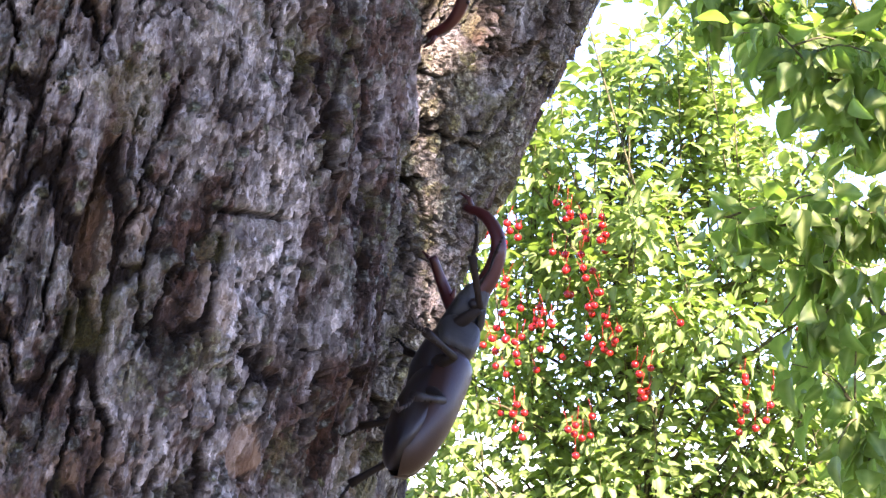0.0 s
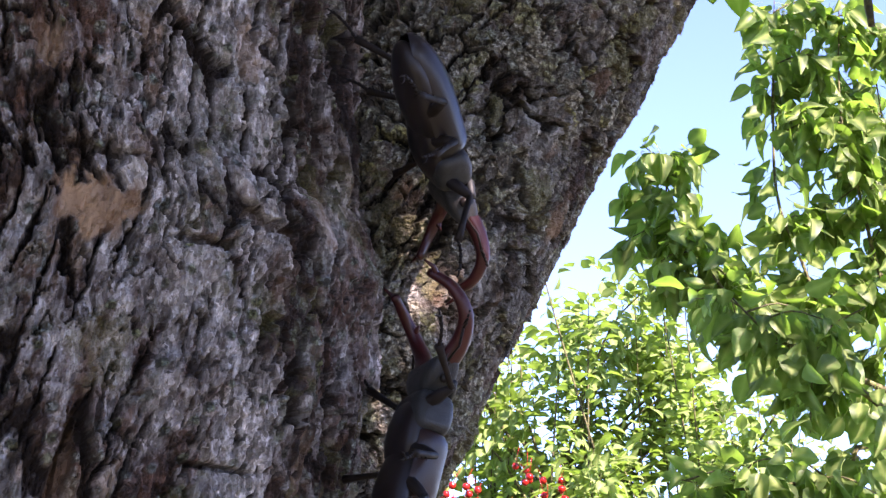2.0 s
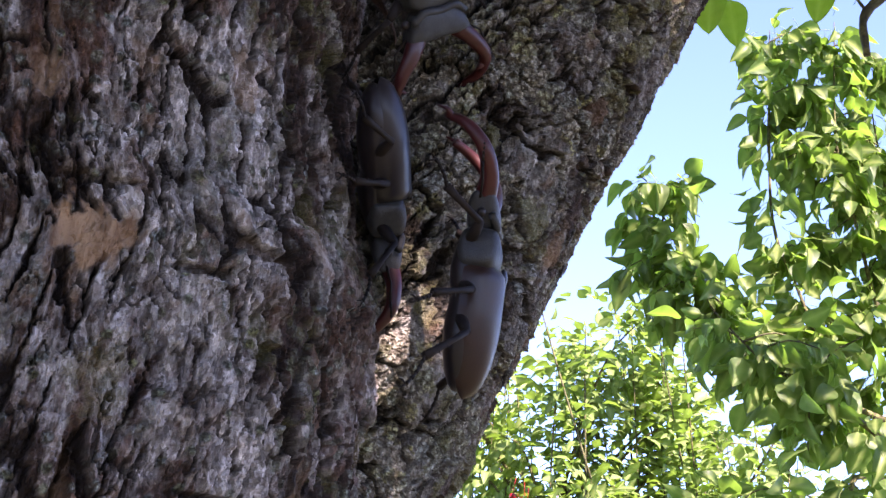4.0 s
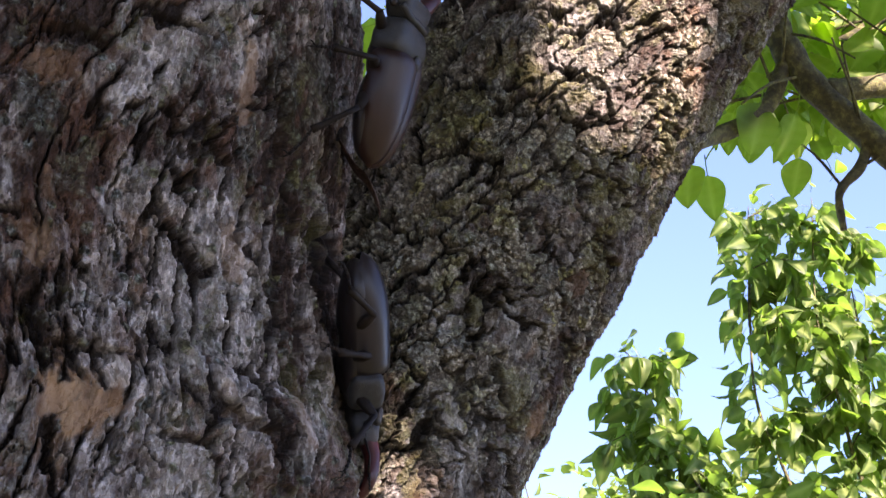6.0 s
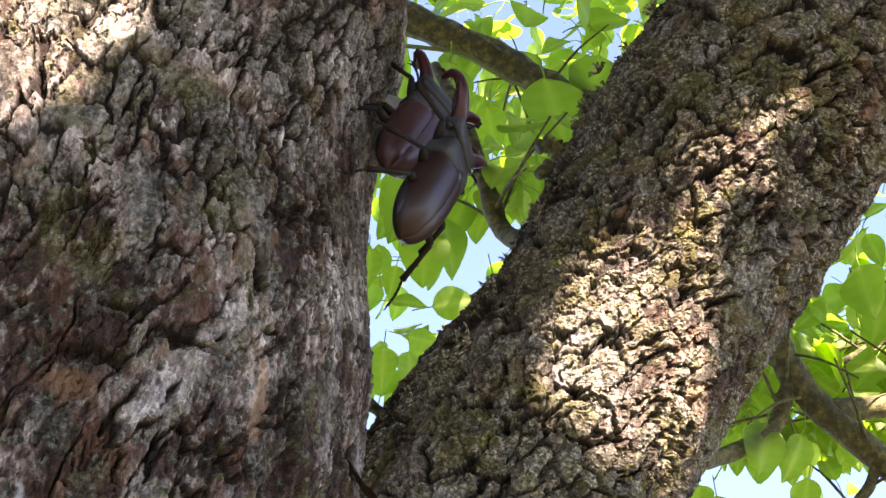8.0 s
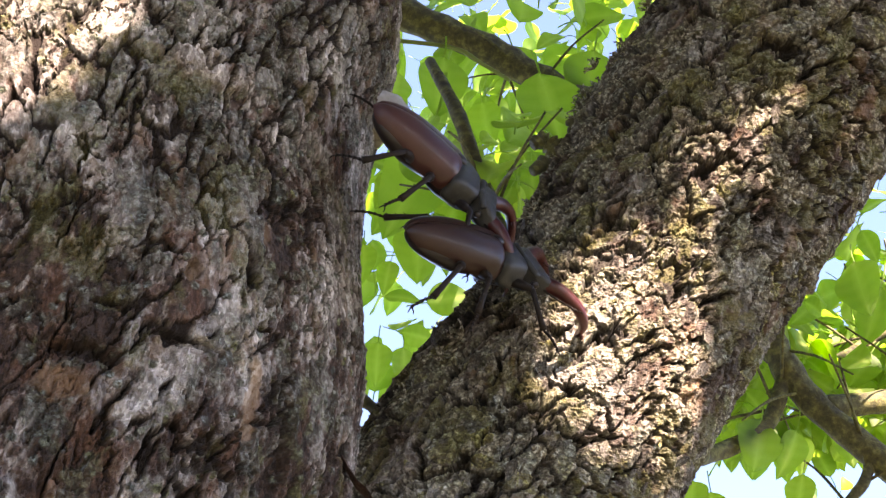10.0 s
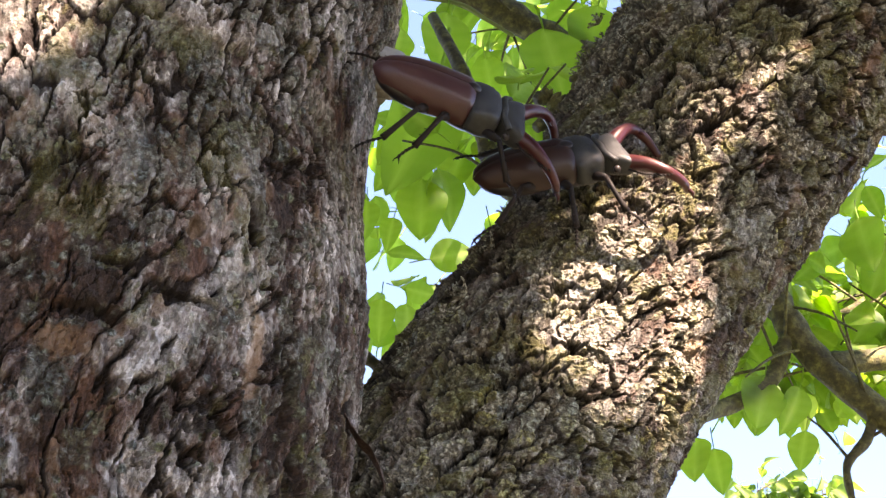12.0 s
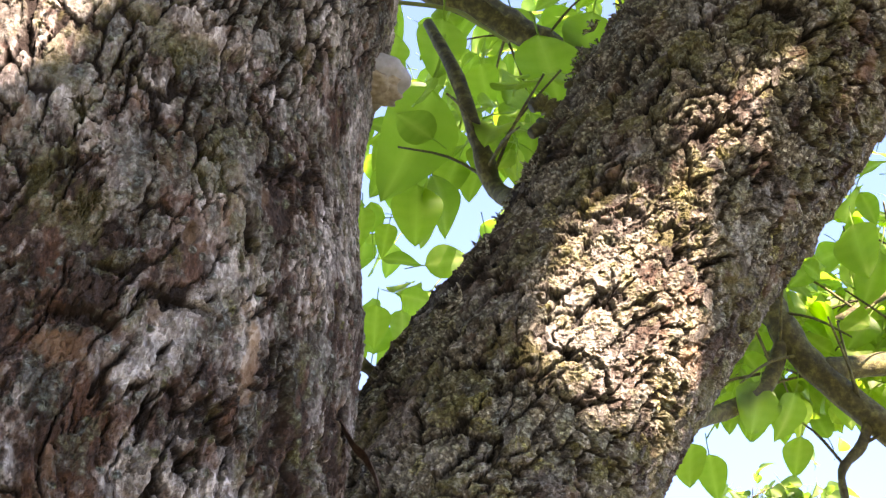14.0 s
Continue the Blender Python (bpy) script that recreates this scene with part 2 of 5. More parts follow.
def spline(pts, per=6):
    """Catmull-Rom points through the given ones."""
    pts = [np.array(p, float) for p in pts]
    ext = [2 * pts[0] - pts[1]] + pts + [2 * pts[-1] - pts[-2]]
    out = []
    for a, b, c, d in zip(ext, ext[1:], ext[2:], ext[3:]):
        for k in range(per):
            s = k / per
            out.append(0.5 * (2 * b + (c - a) * s + (2 * a - 5 * b + 4 * c - d) * s * s + (3 * b - a - 3 * c + d) * s ** 3))
    out.append(pts[-1])
    return np.array(out)


# ---- bark relief ----
RNG = np.random.RandomState(7)
PERM = RNG.permutation(4096)
RAND = RNG.rand(4096)


def lattice(i, j, salt=0):
    return PERM[(PERM[(i + salt * 131) & 4095] + j) & 4095]


def smooth_noise(u, v, salt=0):
    i, j = np.floor(u).astype(int), np.floor(v).astype(int)
    a, b = u - i, v - j
    a, b = a * a * a * (a * (6 * a - 15) + 10), b * b * b * (b * (6 * b - 15) + 10)
    r = [[RAND[lattice(i + p, j + q, salt)] for q in (0, 1)] for p in (0, 1)]
    return ((r[0][0] * (1 - a) + r[1][0] * a) * (1 - b) + (r[0][1] * (1 - a) + r[1][1] * a) * b) * 2 - 1


def fractal(u, v, octaves, salt=0, gain=0.5):
    out, amp = 0, 1.0
    for k in range(octaves):
        out = out + amp * smooth_noise(u * 2 ** k, v * 2 ** k, salt + k)
        amp *= gain
    return out


def cells(u, v, salt=0):
    """Nearest and second-nearest distance of scattered seeds, the nearest one's random number, and the offset to it."""
    i, j = np.floor(u).astype(int), np.floor(v).astype(int)
    f1, f2 = np.full(u.shape, 9.0), np.full(u.shape, 9.0)
    ident, du, dv = np.zeros(u.shape), np.zeros(u.shape), np.zeros(u.shape)
    for p in (-1, 0, 1):
        for q in (-1, 0, 1):
            h = lattice(i + p, j + q, salt)
            x, y = i + p + RAND[h], j + q + RAND[(h * 7 + 3) & 4095]
            d = np.hypot(u - x, v - y)
            near = d < f1
            f2 = np.where(near, f1, np.minimum(f2, d))
            ident = np.where(near, RAND[(h * 13 + 5) & 4095], ident)
            du, dv = np.where(near, u - x, du), np.where(near, v - y, dv)
            f1 = np.minimum(f1, d)
    return f1, f2, ident, du, dv


def step(x, lo, hi):
    t = np.clip((x - lo) / (hi - lo), 0, 1)
    return t * t * (3 - 2 * t)


def blocks(u, v, salt=0, power=3.5):
    """Like cells, but with squarish cells: gap to the neighbour, two random numbers of the cell, offset to its middle."""
    i, j = np.floor(u).astype(int), np.floor(v).astype(int)
    f1, f2 = np.full(u.shape, 9.0), np.full(u.shape, 9.0)
    r1, r2, du, dv = (np.zeros(u.shape) for _ in range(4))
    for p in (-1, 0, 1):
        for q in (-1, 0, 1):
            h = lattice(i + p, j + q, salt)
            x, y = i + p + 0.1 + 0.8 * RAND[h], j + q + 0.1 + 0.8 * RAND[(h * 7 + 3) & 4095]
            d = (np.abs(u - x) ** power + np.abs(v - y) ** power) ** (1 / power)
            near = d < f1
            f2 = np.where(near, f1, np.minimum(f2, d))
            r1 = np.where(near, RAND[(h * 13 + 5) & 4095], r1)
            r2 = np.where(near, RAND[(h * 29 + 11) & 4095], r2)
            du, dv = np.where(near, u - x, du), np.where(near, v - y, dv)
            f1 = np.minimum(f1, d)
    return f2 - f1, r1, r2, du, dv


def lichen_tufts(u, v, salt):
    near, _, ident, _, _ = cells(u / 0.0021, v / 0.0021, salt)
    near2, _, _, _, _ = cells(u / 0.0042 + 3, v / 0.0042, salt + 1)
    return np.clip(0.75 - near, 0, 1) + 0.7 * (ident - 0.5) + 0.8 * np.clip(0.7 - near2, 0, 1)


# stretches of the trunk where the bark is silvery, dark and furrowed, rusty or mossy: (arc, height, half width, half height)
PALE_BARK = [
    (0.0907, 1.5205, 0.0138, 0.0121), (0.0944, 1.5002, 0.0149, 0.0108), (0.0733, 1.5224, 0.0037, 0.0078), (0.0422, 1.5016, 0.0043, 0.0115), (0.1323, 1.5312, 0.0131, 0.0085), 
    (0.0975, 1.6293, 0.0132, 0.0136), (0.0731, 1.5995, 0.0093, 0.017), (0.0763, 1.5538, 0.0107, 0.0173), (0.046, 1.6014, 0.0085, 0.0075), (0.1411, 1.6578, 0.0108, 0.0144), (0.053, 1.7621, 0.008, 0.0125),
    (0.1022, 1.7838, 0.0088, 0.015), (0.1198, 1.725, 0.0104, 0.0152), (0.0525, 1.5614, 0.0068, 0.0042),
]
# the long stretch at arc 0.164 is furrowed, with the flank's shade painted in
DARK_BARK = [
    (0.0501, 1.5162, 0.0035, 0.022), (0.0358, 1.4949, 0.0027, 0.0087), (0.0705, 1.4851, 0.0052, 0.0168), (0.1099, 1.4793, 0.0044, 0.0163), (0.0614, 1.5028, 0.0096, 0.0018), (0.0884, 1.514, 0.0121, 0.0011),
    (0.1229, 1.5222, 0.0097, 0.0035), (0.1183, 1.4969, 0.0053, 0.0085), (0.1639, 1.6284, 0.012, 0.0437), (0.1091, 1.5793, 0.0044, 0.0139), (0.039, 1.5988, 0.0049, 0.0062), (0.0816, 1.6274, 0.0045, 0.0117),
    (0.1064, 1.6517, 0.0059, 0.0126), (0.0437, 1.6355, 0.0103, 0.0081), (0.1351, 1.7778, 0.0121, 0.0186), (0.0406, 1.6769, 0.0102, 0.0039), (0.1066, 1.6895, 0.0054, 0.0121), (0.0805, 1.6742, 0.0053, 0.0105),
    (0.1549, 1.6622, 0.0097, 0.0208), (0.0258, 1.7245, 0.0031, 0.0117), (0.0646, 1.5491, 0.0029, 0.0164),
]
DARK_FOOT = [(0.048, 1.650, 0.022, 0.014), (0.044, 1.692, 0.020, 0.018), (0.094, 1.662, 0.012, 0.012), (0.040, 1.470, 0.018, 0.022)]
RUSSET_BARK = [
    (0.0505, 1.5136, 0.005, 0.0194), (0.1049, 1.4571, 0.0182, 0.0095), (0.1087, 1.5374, 0.008, 0.0111), (0.0379, 1.6123, 0.0083, 0.0105), (0.0639, 1.6239, 0.0056, 0.0093), (0.0925, 1.6428, 0.0078, 0.0092),
    (0.0415, 1.6656, 0.0188, 0.0101), (0.0555, 1.6517, 0.009, 0.0095), (0.0771, 1.7338, 0.0125, 0.0129), (0.0395, 1.6299, 0.0087, 0.0064), (0.1307, 1.5756, 0.0102, 0.0186),
]
MOSSY_BARK = [
    (0.0769, 1.5054, 0.0052, 0.0107), (0.1, 1.5632, 0.0099, 0.0084), (0.0968, 1.5669, 0.012, 0.0058), (0.0941, 1.5543, 0.0047, 0.01), (0.0643, 1.7876, 0.0147, 0.0103), (0.0545, 1.7305, 0.0099, 0.014),
    (0.0849, 1.7251, 0.0062, 0.0116), (0.029, 1.7333, 0.0096, 0.0187), (0.0692, 1.6923, 0.0101, 0.0105),
]


def trunk_relief(u, v):
    """Height, crack, tone, lichen, russet and moss of the trunk's bark: upright strips and chips, flaked off in layers, with few open splits; shorter mottled plates higher up."""
    wu = u + 0.0026 * fractal(u / 0.026, v / 0.05, 3, 20) + 0.0009 * fractal(u / 0.0032, v / 0.0055, 3, 24, 0.6)
    wv = v + 0.0060 * fractal(u / 0.010, v / 0.04, 3, 30) + 0.0016 * fractal(u / 0.0022, v / 0.004, 3, 34, 0.6)
    high = step(v + 0.016 * fractal(u / 0.03, v / 0.03, 2, 36), 1.64, 1.72)
    lean = wu - (0.10 + 0.22 * high) * (wv - 1.6)
    # strips and chips, each at a level of its own
    gap, big, big2, du, dv = blocks(lean / 0.0085, wv / 0.036, 1, 5.0)
    gap_h, big_h, big2_h, _, dv_h = blocks(lean / 0.0095, wv / 0.019, 3, 3.0)
    gap2, mid, mid2, eu, ev = blocks(lean / 0.0040, wv / 0.0125, 5, 4.0)
    gap2_h, mid_h, mid2_h, eu_h, ev_h = blocks(lean / 0.0048, wv / 0.0078, 7, 3.0)
    up = high > 0.5
    gap, big, big2, dv = gap + (gap_h - gap) * high, np.where(up, big_h, big), np.where(up, big2_h, big2), np.where(up, dv_h, dv)
    gap2, mid, mid2, eu, ev = gap2 + (gap2_h - gap2) * high, np.where(up, mid_h, mid), np.where(up, mid2_h, mid2), np.where(up, eu_h, eu), np.where(up, ev_h, ev)
    # open furrows and thin splits, each only in some places
    furrow = np.abs(fractal(lean / 0.023, wv / 0.13, 3, 40, 0.55))
    furrow = (1 - step(furrow, 0.012, 0.075)) * step(fractal(u / 0.04, v / 0.04, 2, 44), -0.15, 0.25)
    wide = np.clip(0.12 - 0.03 * high + 0.20 * fractal(u / 0.014, v / 0.022, 3, 45, 0.6), 0.0, 0.24)
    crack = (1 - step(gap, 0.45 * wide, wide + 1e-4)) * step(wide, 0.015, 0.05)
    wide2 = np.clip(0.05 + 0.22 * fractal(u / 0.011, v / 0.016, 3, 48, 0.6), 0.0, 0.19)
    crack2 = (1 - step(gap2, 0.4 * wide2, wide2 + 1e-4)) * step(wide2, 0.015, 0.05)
    grain = fractal(wu / 0.0011, wv / 0.009, 3, 50, 0.6)
    chips = fractal(u / 0.0022, v / 0.0030, 3, 55, 0.65)
    # thin layers that have flaked off, with crisp ragged rims
    layer = fractal(wu / 0.012, wv / 0.024, 4, 62, 0.6) * 2.6
    layers = np.floor(layer) + step(layer - np.floor(layer), 0.0, 0.07)
    fine = fractal(wu / 0.0050, wv / 0.0085, 3, 63, 0.65) * 2.3
    fines = np.floor(fine) + step(fine - np.floor(fine), 0.0, 0.12)
    h = (0.0024 - 0.0010 * high) * fractal(lean / 0.024, v / 0.07, 2, 60) + (0.0009 - 0.0003 * high) * layers + (0.00050 - 0.0001 * high) * fines
    rim2 = step(gap2, 0.0, 0.05)
    h = h + (0.0013 - 0.0004 * high) * (np.round(big * 4) / 4 - 0.5) * step(gap, 0, 0.05) + (0.0009 - 0.0003 * high) * (np.round(mid * 3) / 3 - 0.5) * rim2 - 0.0006 * rim2 * ev * mid2 - 0.0009 * dv * big2 * step(gap, 0, 0.05)
    h = h * (0.85 - 0.52 * high)
    h = h - (0.0030 - 0.0012 * high) * crack - (0.0016 - 0.0006 * high) * crack2 - (0.0048 - 0.0025 * high) * furrow + 0.00016 * grain + 0.00024 * chips
    zone = fractal(u / 0.020, v / 0.040, 4, 80, 0.6)
    rind = np.sin(layers * 7.3) * 0.5 + 0.5
    tone = 0.48 + 0.02 * high + 0.26 * zone + 0.20 * (rind - 0.5) + 0.26 * (big - 0.5) + 0.30 * (mid - 0.5) + 0.10 * grain + 0.14 * chips + 0.05 * np.sin(fines * 5.1)
    russet = fractal(u / 0.015, v / 0.035, 4, 84, 0.62) + 0.34 * (rind - 0.5) + 0.25 * (mid2 - 0.5) - 0.50 - 0.16 * high
    moss = fractal(u / 0.018, v / 0.028, 4, 88, 0.62) + 0.25 * chips - 0.60
    for zones, amount in ((PALE_BARK, 0.38), (DARK_BARK, -0.32), (DARK_FOOT, -0.17)):
        for cu, cv, ru, rv in zones:
            k = np.exp(-((u - cu + 0.25 * (wu - u)) / (1.1 * ru)) ** 2 - ((v - cv) / (1.1 * rv)) ** 2)
            tone = tone + amount * k
            russet = russet - (0.45 * k if amount > 0 else 0)
            if amount < -0.2:
                h, crack = h - 0.0014 * k, np.clip(crack + 0.45 * k * step(-chips - grain + 0.4 * (0.5 - mid), -0.35, 0.3), 0, 1)
    for zones, layer_of in ((RUSSET_BARK, "russet"), (MOSSY_BARK, "moss")):
        for cu, cv, ru, rv in zones:
            k = 0.55 * np.exp(-((u - cu) / (1.1 * ru)) ** 2 - ((v - cv) / (1.1 * rv)) ** 2)
            if layer_of == "russet":
                russet = russet + k
            else:
                moss = moss + k
    open_ = 1 - np.clip(crack + furrow, 0, 1)
    lichen = step(fractal(u / 0.016, v / 0.020, 4, 70, 0.65) + 0.30 * high + 0.2 * chips, 0.30, 0.62) * open_
    near, _, ident, _, _ = cells(u / 0.0062, v / 0.0062, 77)
    speck = (1 - step(near, 0.10 + 0.10 * ident, 0.16 + 0.14 * ident)) * (ident > 0.62) * open_
    h = h + lichen * 0.0002 * lichen_tufts(u, v, 75) + 0.0002 * speck
    lichen = np.maximum(lichen * (0.42 + 0.2 * mid2), speck * 0.95)
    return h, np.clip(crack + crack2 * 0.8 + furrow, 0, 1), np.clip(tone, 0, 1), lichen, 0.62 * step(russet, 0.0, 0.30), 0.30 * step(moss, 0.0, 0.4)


def limb_relief(u, v):
    """The limb's bark: thin overlapping scales that run aslant, lifted at their lower rims, under crumbs of lichen and moss."""
    wu = u + 0.0030 * fractal(u / 0.014, v / 0.022, 3, 220, 0.6) + 0.0008 * fractal(u / 0.003, v / 0.003, 3, 224, 0.65)
    wv = v + 0.0050 * fractal(u / 0.012, v / 0.016, 3, 230, 0.6) + 0.0009 * fractal(u / 0.003, v / 0.003, 3, 234, 0.65)
    su, sv = wu - 0.38 * wv, wv + 0.25 * wu
    gapl, slab2, slab, lu, lv = blocks(su / 0.016, sv / 0.030, 213, 3.0)
    gap, big, big2, du, dv = blocks(su / 0.0078, sv / 0.0165, 201, 3.0)
    gap2, mid, mid2, eu, ev = blocks(su / 0.0030, sv / 0.0048, 205, 3.0)
    chips = fractal(u / 0.0021, v / 0.0024, 3, 255, 0.75)
    widel = np.clip(0.06 + 0.09 * fractal(u / 0.02, v / 0.02, 2, 241), 0.02, 0.18)
    crack3 = 1 - step(gapl, 0.4 * widel, widel)
    wide = np.clip(0.10 + 0.18 * fractal(u / 0.016, v / 0.016, 3, 245, 0.6), 0.0, 0.30)
    crack = (1 - step(gap, 0.35 * wide, wide + 1e-4)) * step(wide, 0.01, 0.05)
    wide2 = np.clip(0.04 + 0.16 * fractal(u / 0.010, v / 0.010, 3, 248, 0.6), 0.0, 0.2)
    crack2 = (1 - step(gap2, 0.35 * wide2, wide2 + 1e-4)) * step(wide2, 0.01, 0.05)
    layer = fractal(wu / 0.010, wv / 0.014, 4, 262, 0.6) * 2.4
    layers = np.floor(layer) + step(layer - np.floor(layer), 0.0, 0.08)
    fine = fractal(wu / 0.0042, wv / 0.0052, 3, 263, 0.65) * 2.3
    fines = np.floor(fine) + step(fine - np.floor(fine), 0.0, 0.15)
    rim, rim2, riml = step(gap, 0.0, 0.07), step(gap2, 0.0, 0.10), step(gapl, 0.0, 0.05)
    h = 0.0009 * fractal(u / 0.03, v / 0.04, 2, 260) + 0.0008 * layers + 0.0003 * fines + 0.00013 * chips
    h = h + 0.0032 * riml * lu * (0.3 + 0.7 * slab) - 0.0009 * riml * lv * slab2
    h = h + 0.0012 * rim * (np.round(big * 3) / 3 - 0.5) + 0.0020 * rim * du * (0.3 + 0.7 * big2) - 0.0013 * rim * dv * big
    h = h + 0.0004 * rim2 * (np.round(mid * 3) / 3 - 0.5)
    h = 0.62 * h - 0.0036 * crack3 - 0.0024 * crack - 0.0006 * crack2
    open_ = (1 - crack3) * (1 - 0.9 * crack) * (1 - 0.5 * crack2)
    rind = np.sin(layers * 5.3) * 0.5 + 0.5
    # crumbs of lichen: thick on the upper stretch's front, thin towards the fork
    patch = fractal(u / 0.017, v / 0.020, 4, 270, 0.66) + 0.30 * chips + 0.40 * (big2 - 0.5) + 0.25 * (mid - 0.5) - 1.0 * np.clip(np.abs(u) - 0.07, 0, 1)
    patch = patch + 0.18 + 0.13 * step(v, 0.50, 0.60)
    lichen = step(patch, 0.0, 0.26) * open_
    h = h + lichen * 0.00022 * lichen_tufts(u * 1.2, v * 1.2, 275)
    zone = fractal(u / 0.018, v / 0.028, 4, 280, 0.6)
    tone = np.clip(0.46 + 0.22 * zone + 0.32 * (mid - 0.5) + 0.30 * (big - 0.5) + 0.16 * (rind - 0.5) + 0.14 * chips, 0, 1)
    russet = step(fractal(su / 0.011, v / 0.030, 4, 284, 0.62) + 0.3 * (rind - 0.5) + 0.10, 0.36, 0.60)
    moss = step(fractal(u / 0.014, v / 0.020, 4, 288, 0.64) + 0.22 * chips + 0.2 * (big - 0.5), 0.36, 0.60) * open_
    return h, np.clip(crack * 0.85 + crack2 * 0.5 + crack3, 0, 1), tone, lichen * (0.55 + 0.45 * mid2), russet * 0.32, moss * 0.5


def spaced(edges, steps):
    """Positions whose spacing changes from stretch to stretch."""
    out = [np.array([edges[0]])]
    for a, b, s in zip(edges, edges[1:], steps):
        n = max(1, round((b - a) / s))
        out.append(a + (b - a) * np.arange(1, n + 1) / n)
    return np.concatenate(out)

# ---- ground ----
def build_ground():
    xs = np.concatenate([-np.geomspace(400, 3, 14), np.linspace(-2, 2, 9), np.geomspace(3, 400, 14)])
    x, y = np.meshgrid(xs, xs)
    z = 0.06 * fractal(x / 1.7 + 9, y / 1.7, 3, 5) * np.clip(np.hypot(x, y) / 2, 0.2, 1)
    me = mesh_from_arrays("ground", np.stack([x, y, z], -1).reshape(-1, 3), grid_quads(len(xs), len(xs)))
    me.materials.append(MEADOW)
    tagged(new("ground", me), "uneven green orchard meadow under the trees", "ground", kind="structure")


build_ground()

# ---- the old pear tree: trunk and limb ----
pear = tagged(new("pear_tree"), "old pear tree with deeply fissured grey-brown bark and lichen", "tree")
pear.location = (-0.125, 0.47, 0)
pear_base = Vector((-0.125, 0.47, 0))


def under_pear(ob):
    ob.matrix_parent_inverse = Matrix.Translation(-pear_base)
    return ob


TRUNK_R, TRUNK_Y = 0.112, 0.47
EDGE_Z = [0.0, 0.6, 1.2, 1.45, 1.483, 1.517, 1.545, 1.58, 1.597, 1.636, 1.697, 1.732, 1.782, 1.833, 1.874, 1.95, 2.2, 2.7]
EDGE_X = [0.05, -0.02, -0.035, -0.027, -0.019, -0.015, -0.011, -0.008, -0.014, -0.018, -0.012, -0.009, -0.013, -0.009, -0.001, 0.004, -0.02, -0.06]


def dent(u, v, cu, cv, ru, rv, soft=0.6):
    """A soft oval mask round (cu, cv), ragged at its rim."""
    d = np.hypot((u - cu) / ru, (v - cv) / rv) + 0.26 * fractal(u / 0.0034, v / 0.005, 3, 91, 0.6)
    return 1 - step(d, 1 - soft, 1)


# (arc, height, half width, half height, metres in or out, bare wood)
SCARS = [
    (0.0455, 1.5748, 0.0115, 0.0092, -0.0010, 1.00),
    (0.0372, 1.5729, 0.0033, 0.0053, -0.0012, 0.85),
    (0.0961, 1.5791, 0.0129, 0.0026, -0.0070, 0.20),
    (0.0745, 1.5693, 0.0083, 0.0016, -0.0055, 0.00),
    (0.0997, 1.5684, 0.0107, 0.0062, 0.0035, 0.12),
    (0.0456, 1.5886, 0.0139, 0.0015, -0.0055, 0.00),
    (0.0472, 1.5944, 0.0107, 0.0066, 0.0028, 0.00),
    (0.0376, 1.6152, 0.0055, 0.0074, -0.0020, 0.75),
    (0.0646, 1.6249, 0.0058, 0.0052, -0.0020, 0.45),
    (0.0974, 1.6285, 0.0066, 0.0103, -0.0005, 0.45),
    (0.0392, 1.6785, 0.0125, 0.0028, -0.0070, 0.00),
    (0.0415, 1.6873, 0.0105, 0.0071, 0.0012, 0.00),
    (0.0944, 1.6799, 0.0033, 0.0163, 0.0006, 0.60),
    (0.0359, 1.6670, 0.0108, 0.0054, -0.0012, 0.35),
    (0.0664, 1.7137, 0.0035, 0.0041, -0.0045, 0.35),
    (0.0442, 1.6955, 0.0062, 0.0018, -0.0060, 0.00),
]
UPPER_SCARS = [
    (0.0643, 1.7935, 0.0204, 0.0088, 0.0035, 0.10),
    (0.0909, 1.5139, 0.0139, 0.0011, -0.0050, 0.00),
    (0.1017, 1.4577, 0.0118, 0.0078, -0.0005, 0.70),
    (0.0489, 1.5071, 0.0028, 0.0192, -0.0050, 0.25),
    (0.0366, 1.4975, 0.0022, 0.0180, -0.0040, 0.00),
    (0.0700, 1.6900, 0.0110, 0.0020, -0.0045, 0.00),
    (0.1130, 1.6750, 0.0045, 0.0160, -0.0080, 0.00),
    (0.1200, 1.7700, 0.0035, 0.0170, -0.0070, 0.00),
    (0.0860, 1.7250, 0.0025, 0.0110, -0.0050, 0.00),
    (0.1148, 1.4754, 0.0037, 0.0124, -0.0045, 0.00),
]


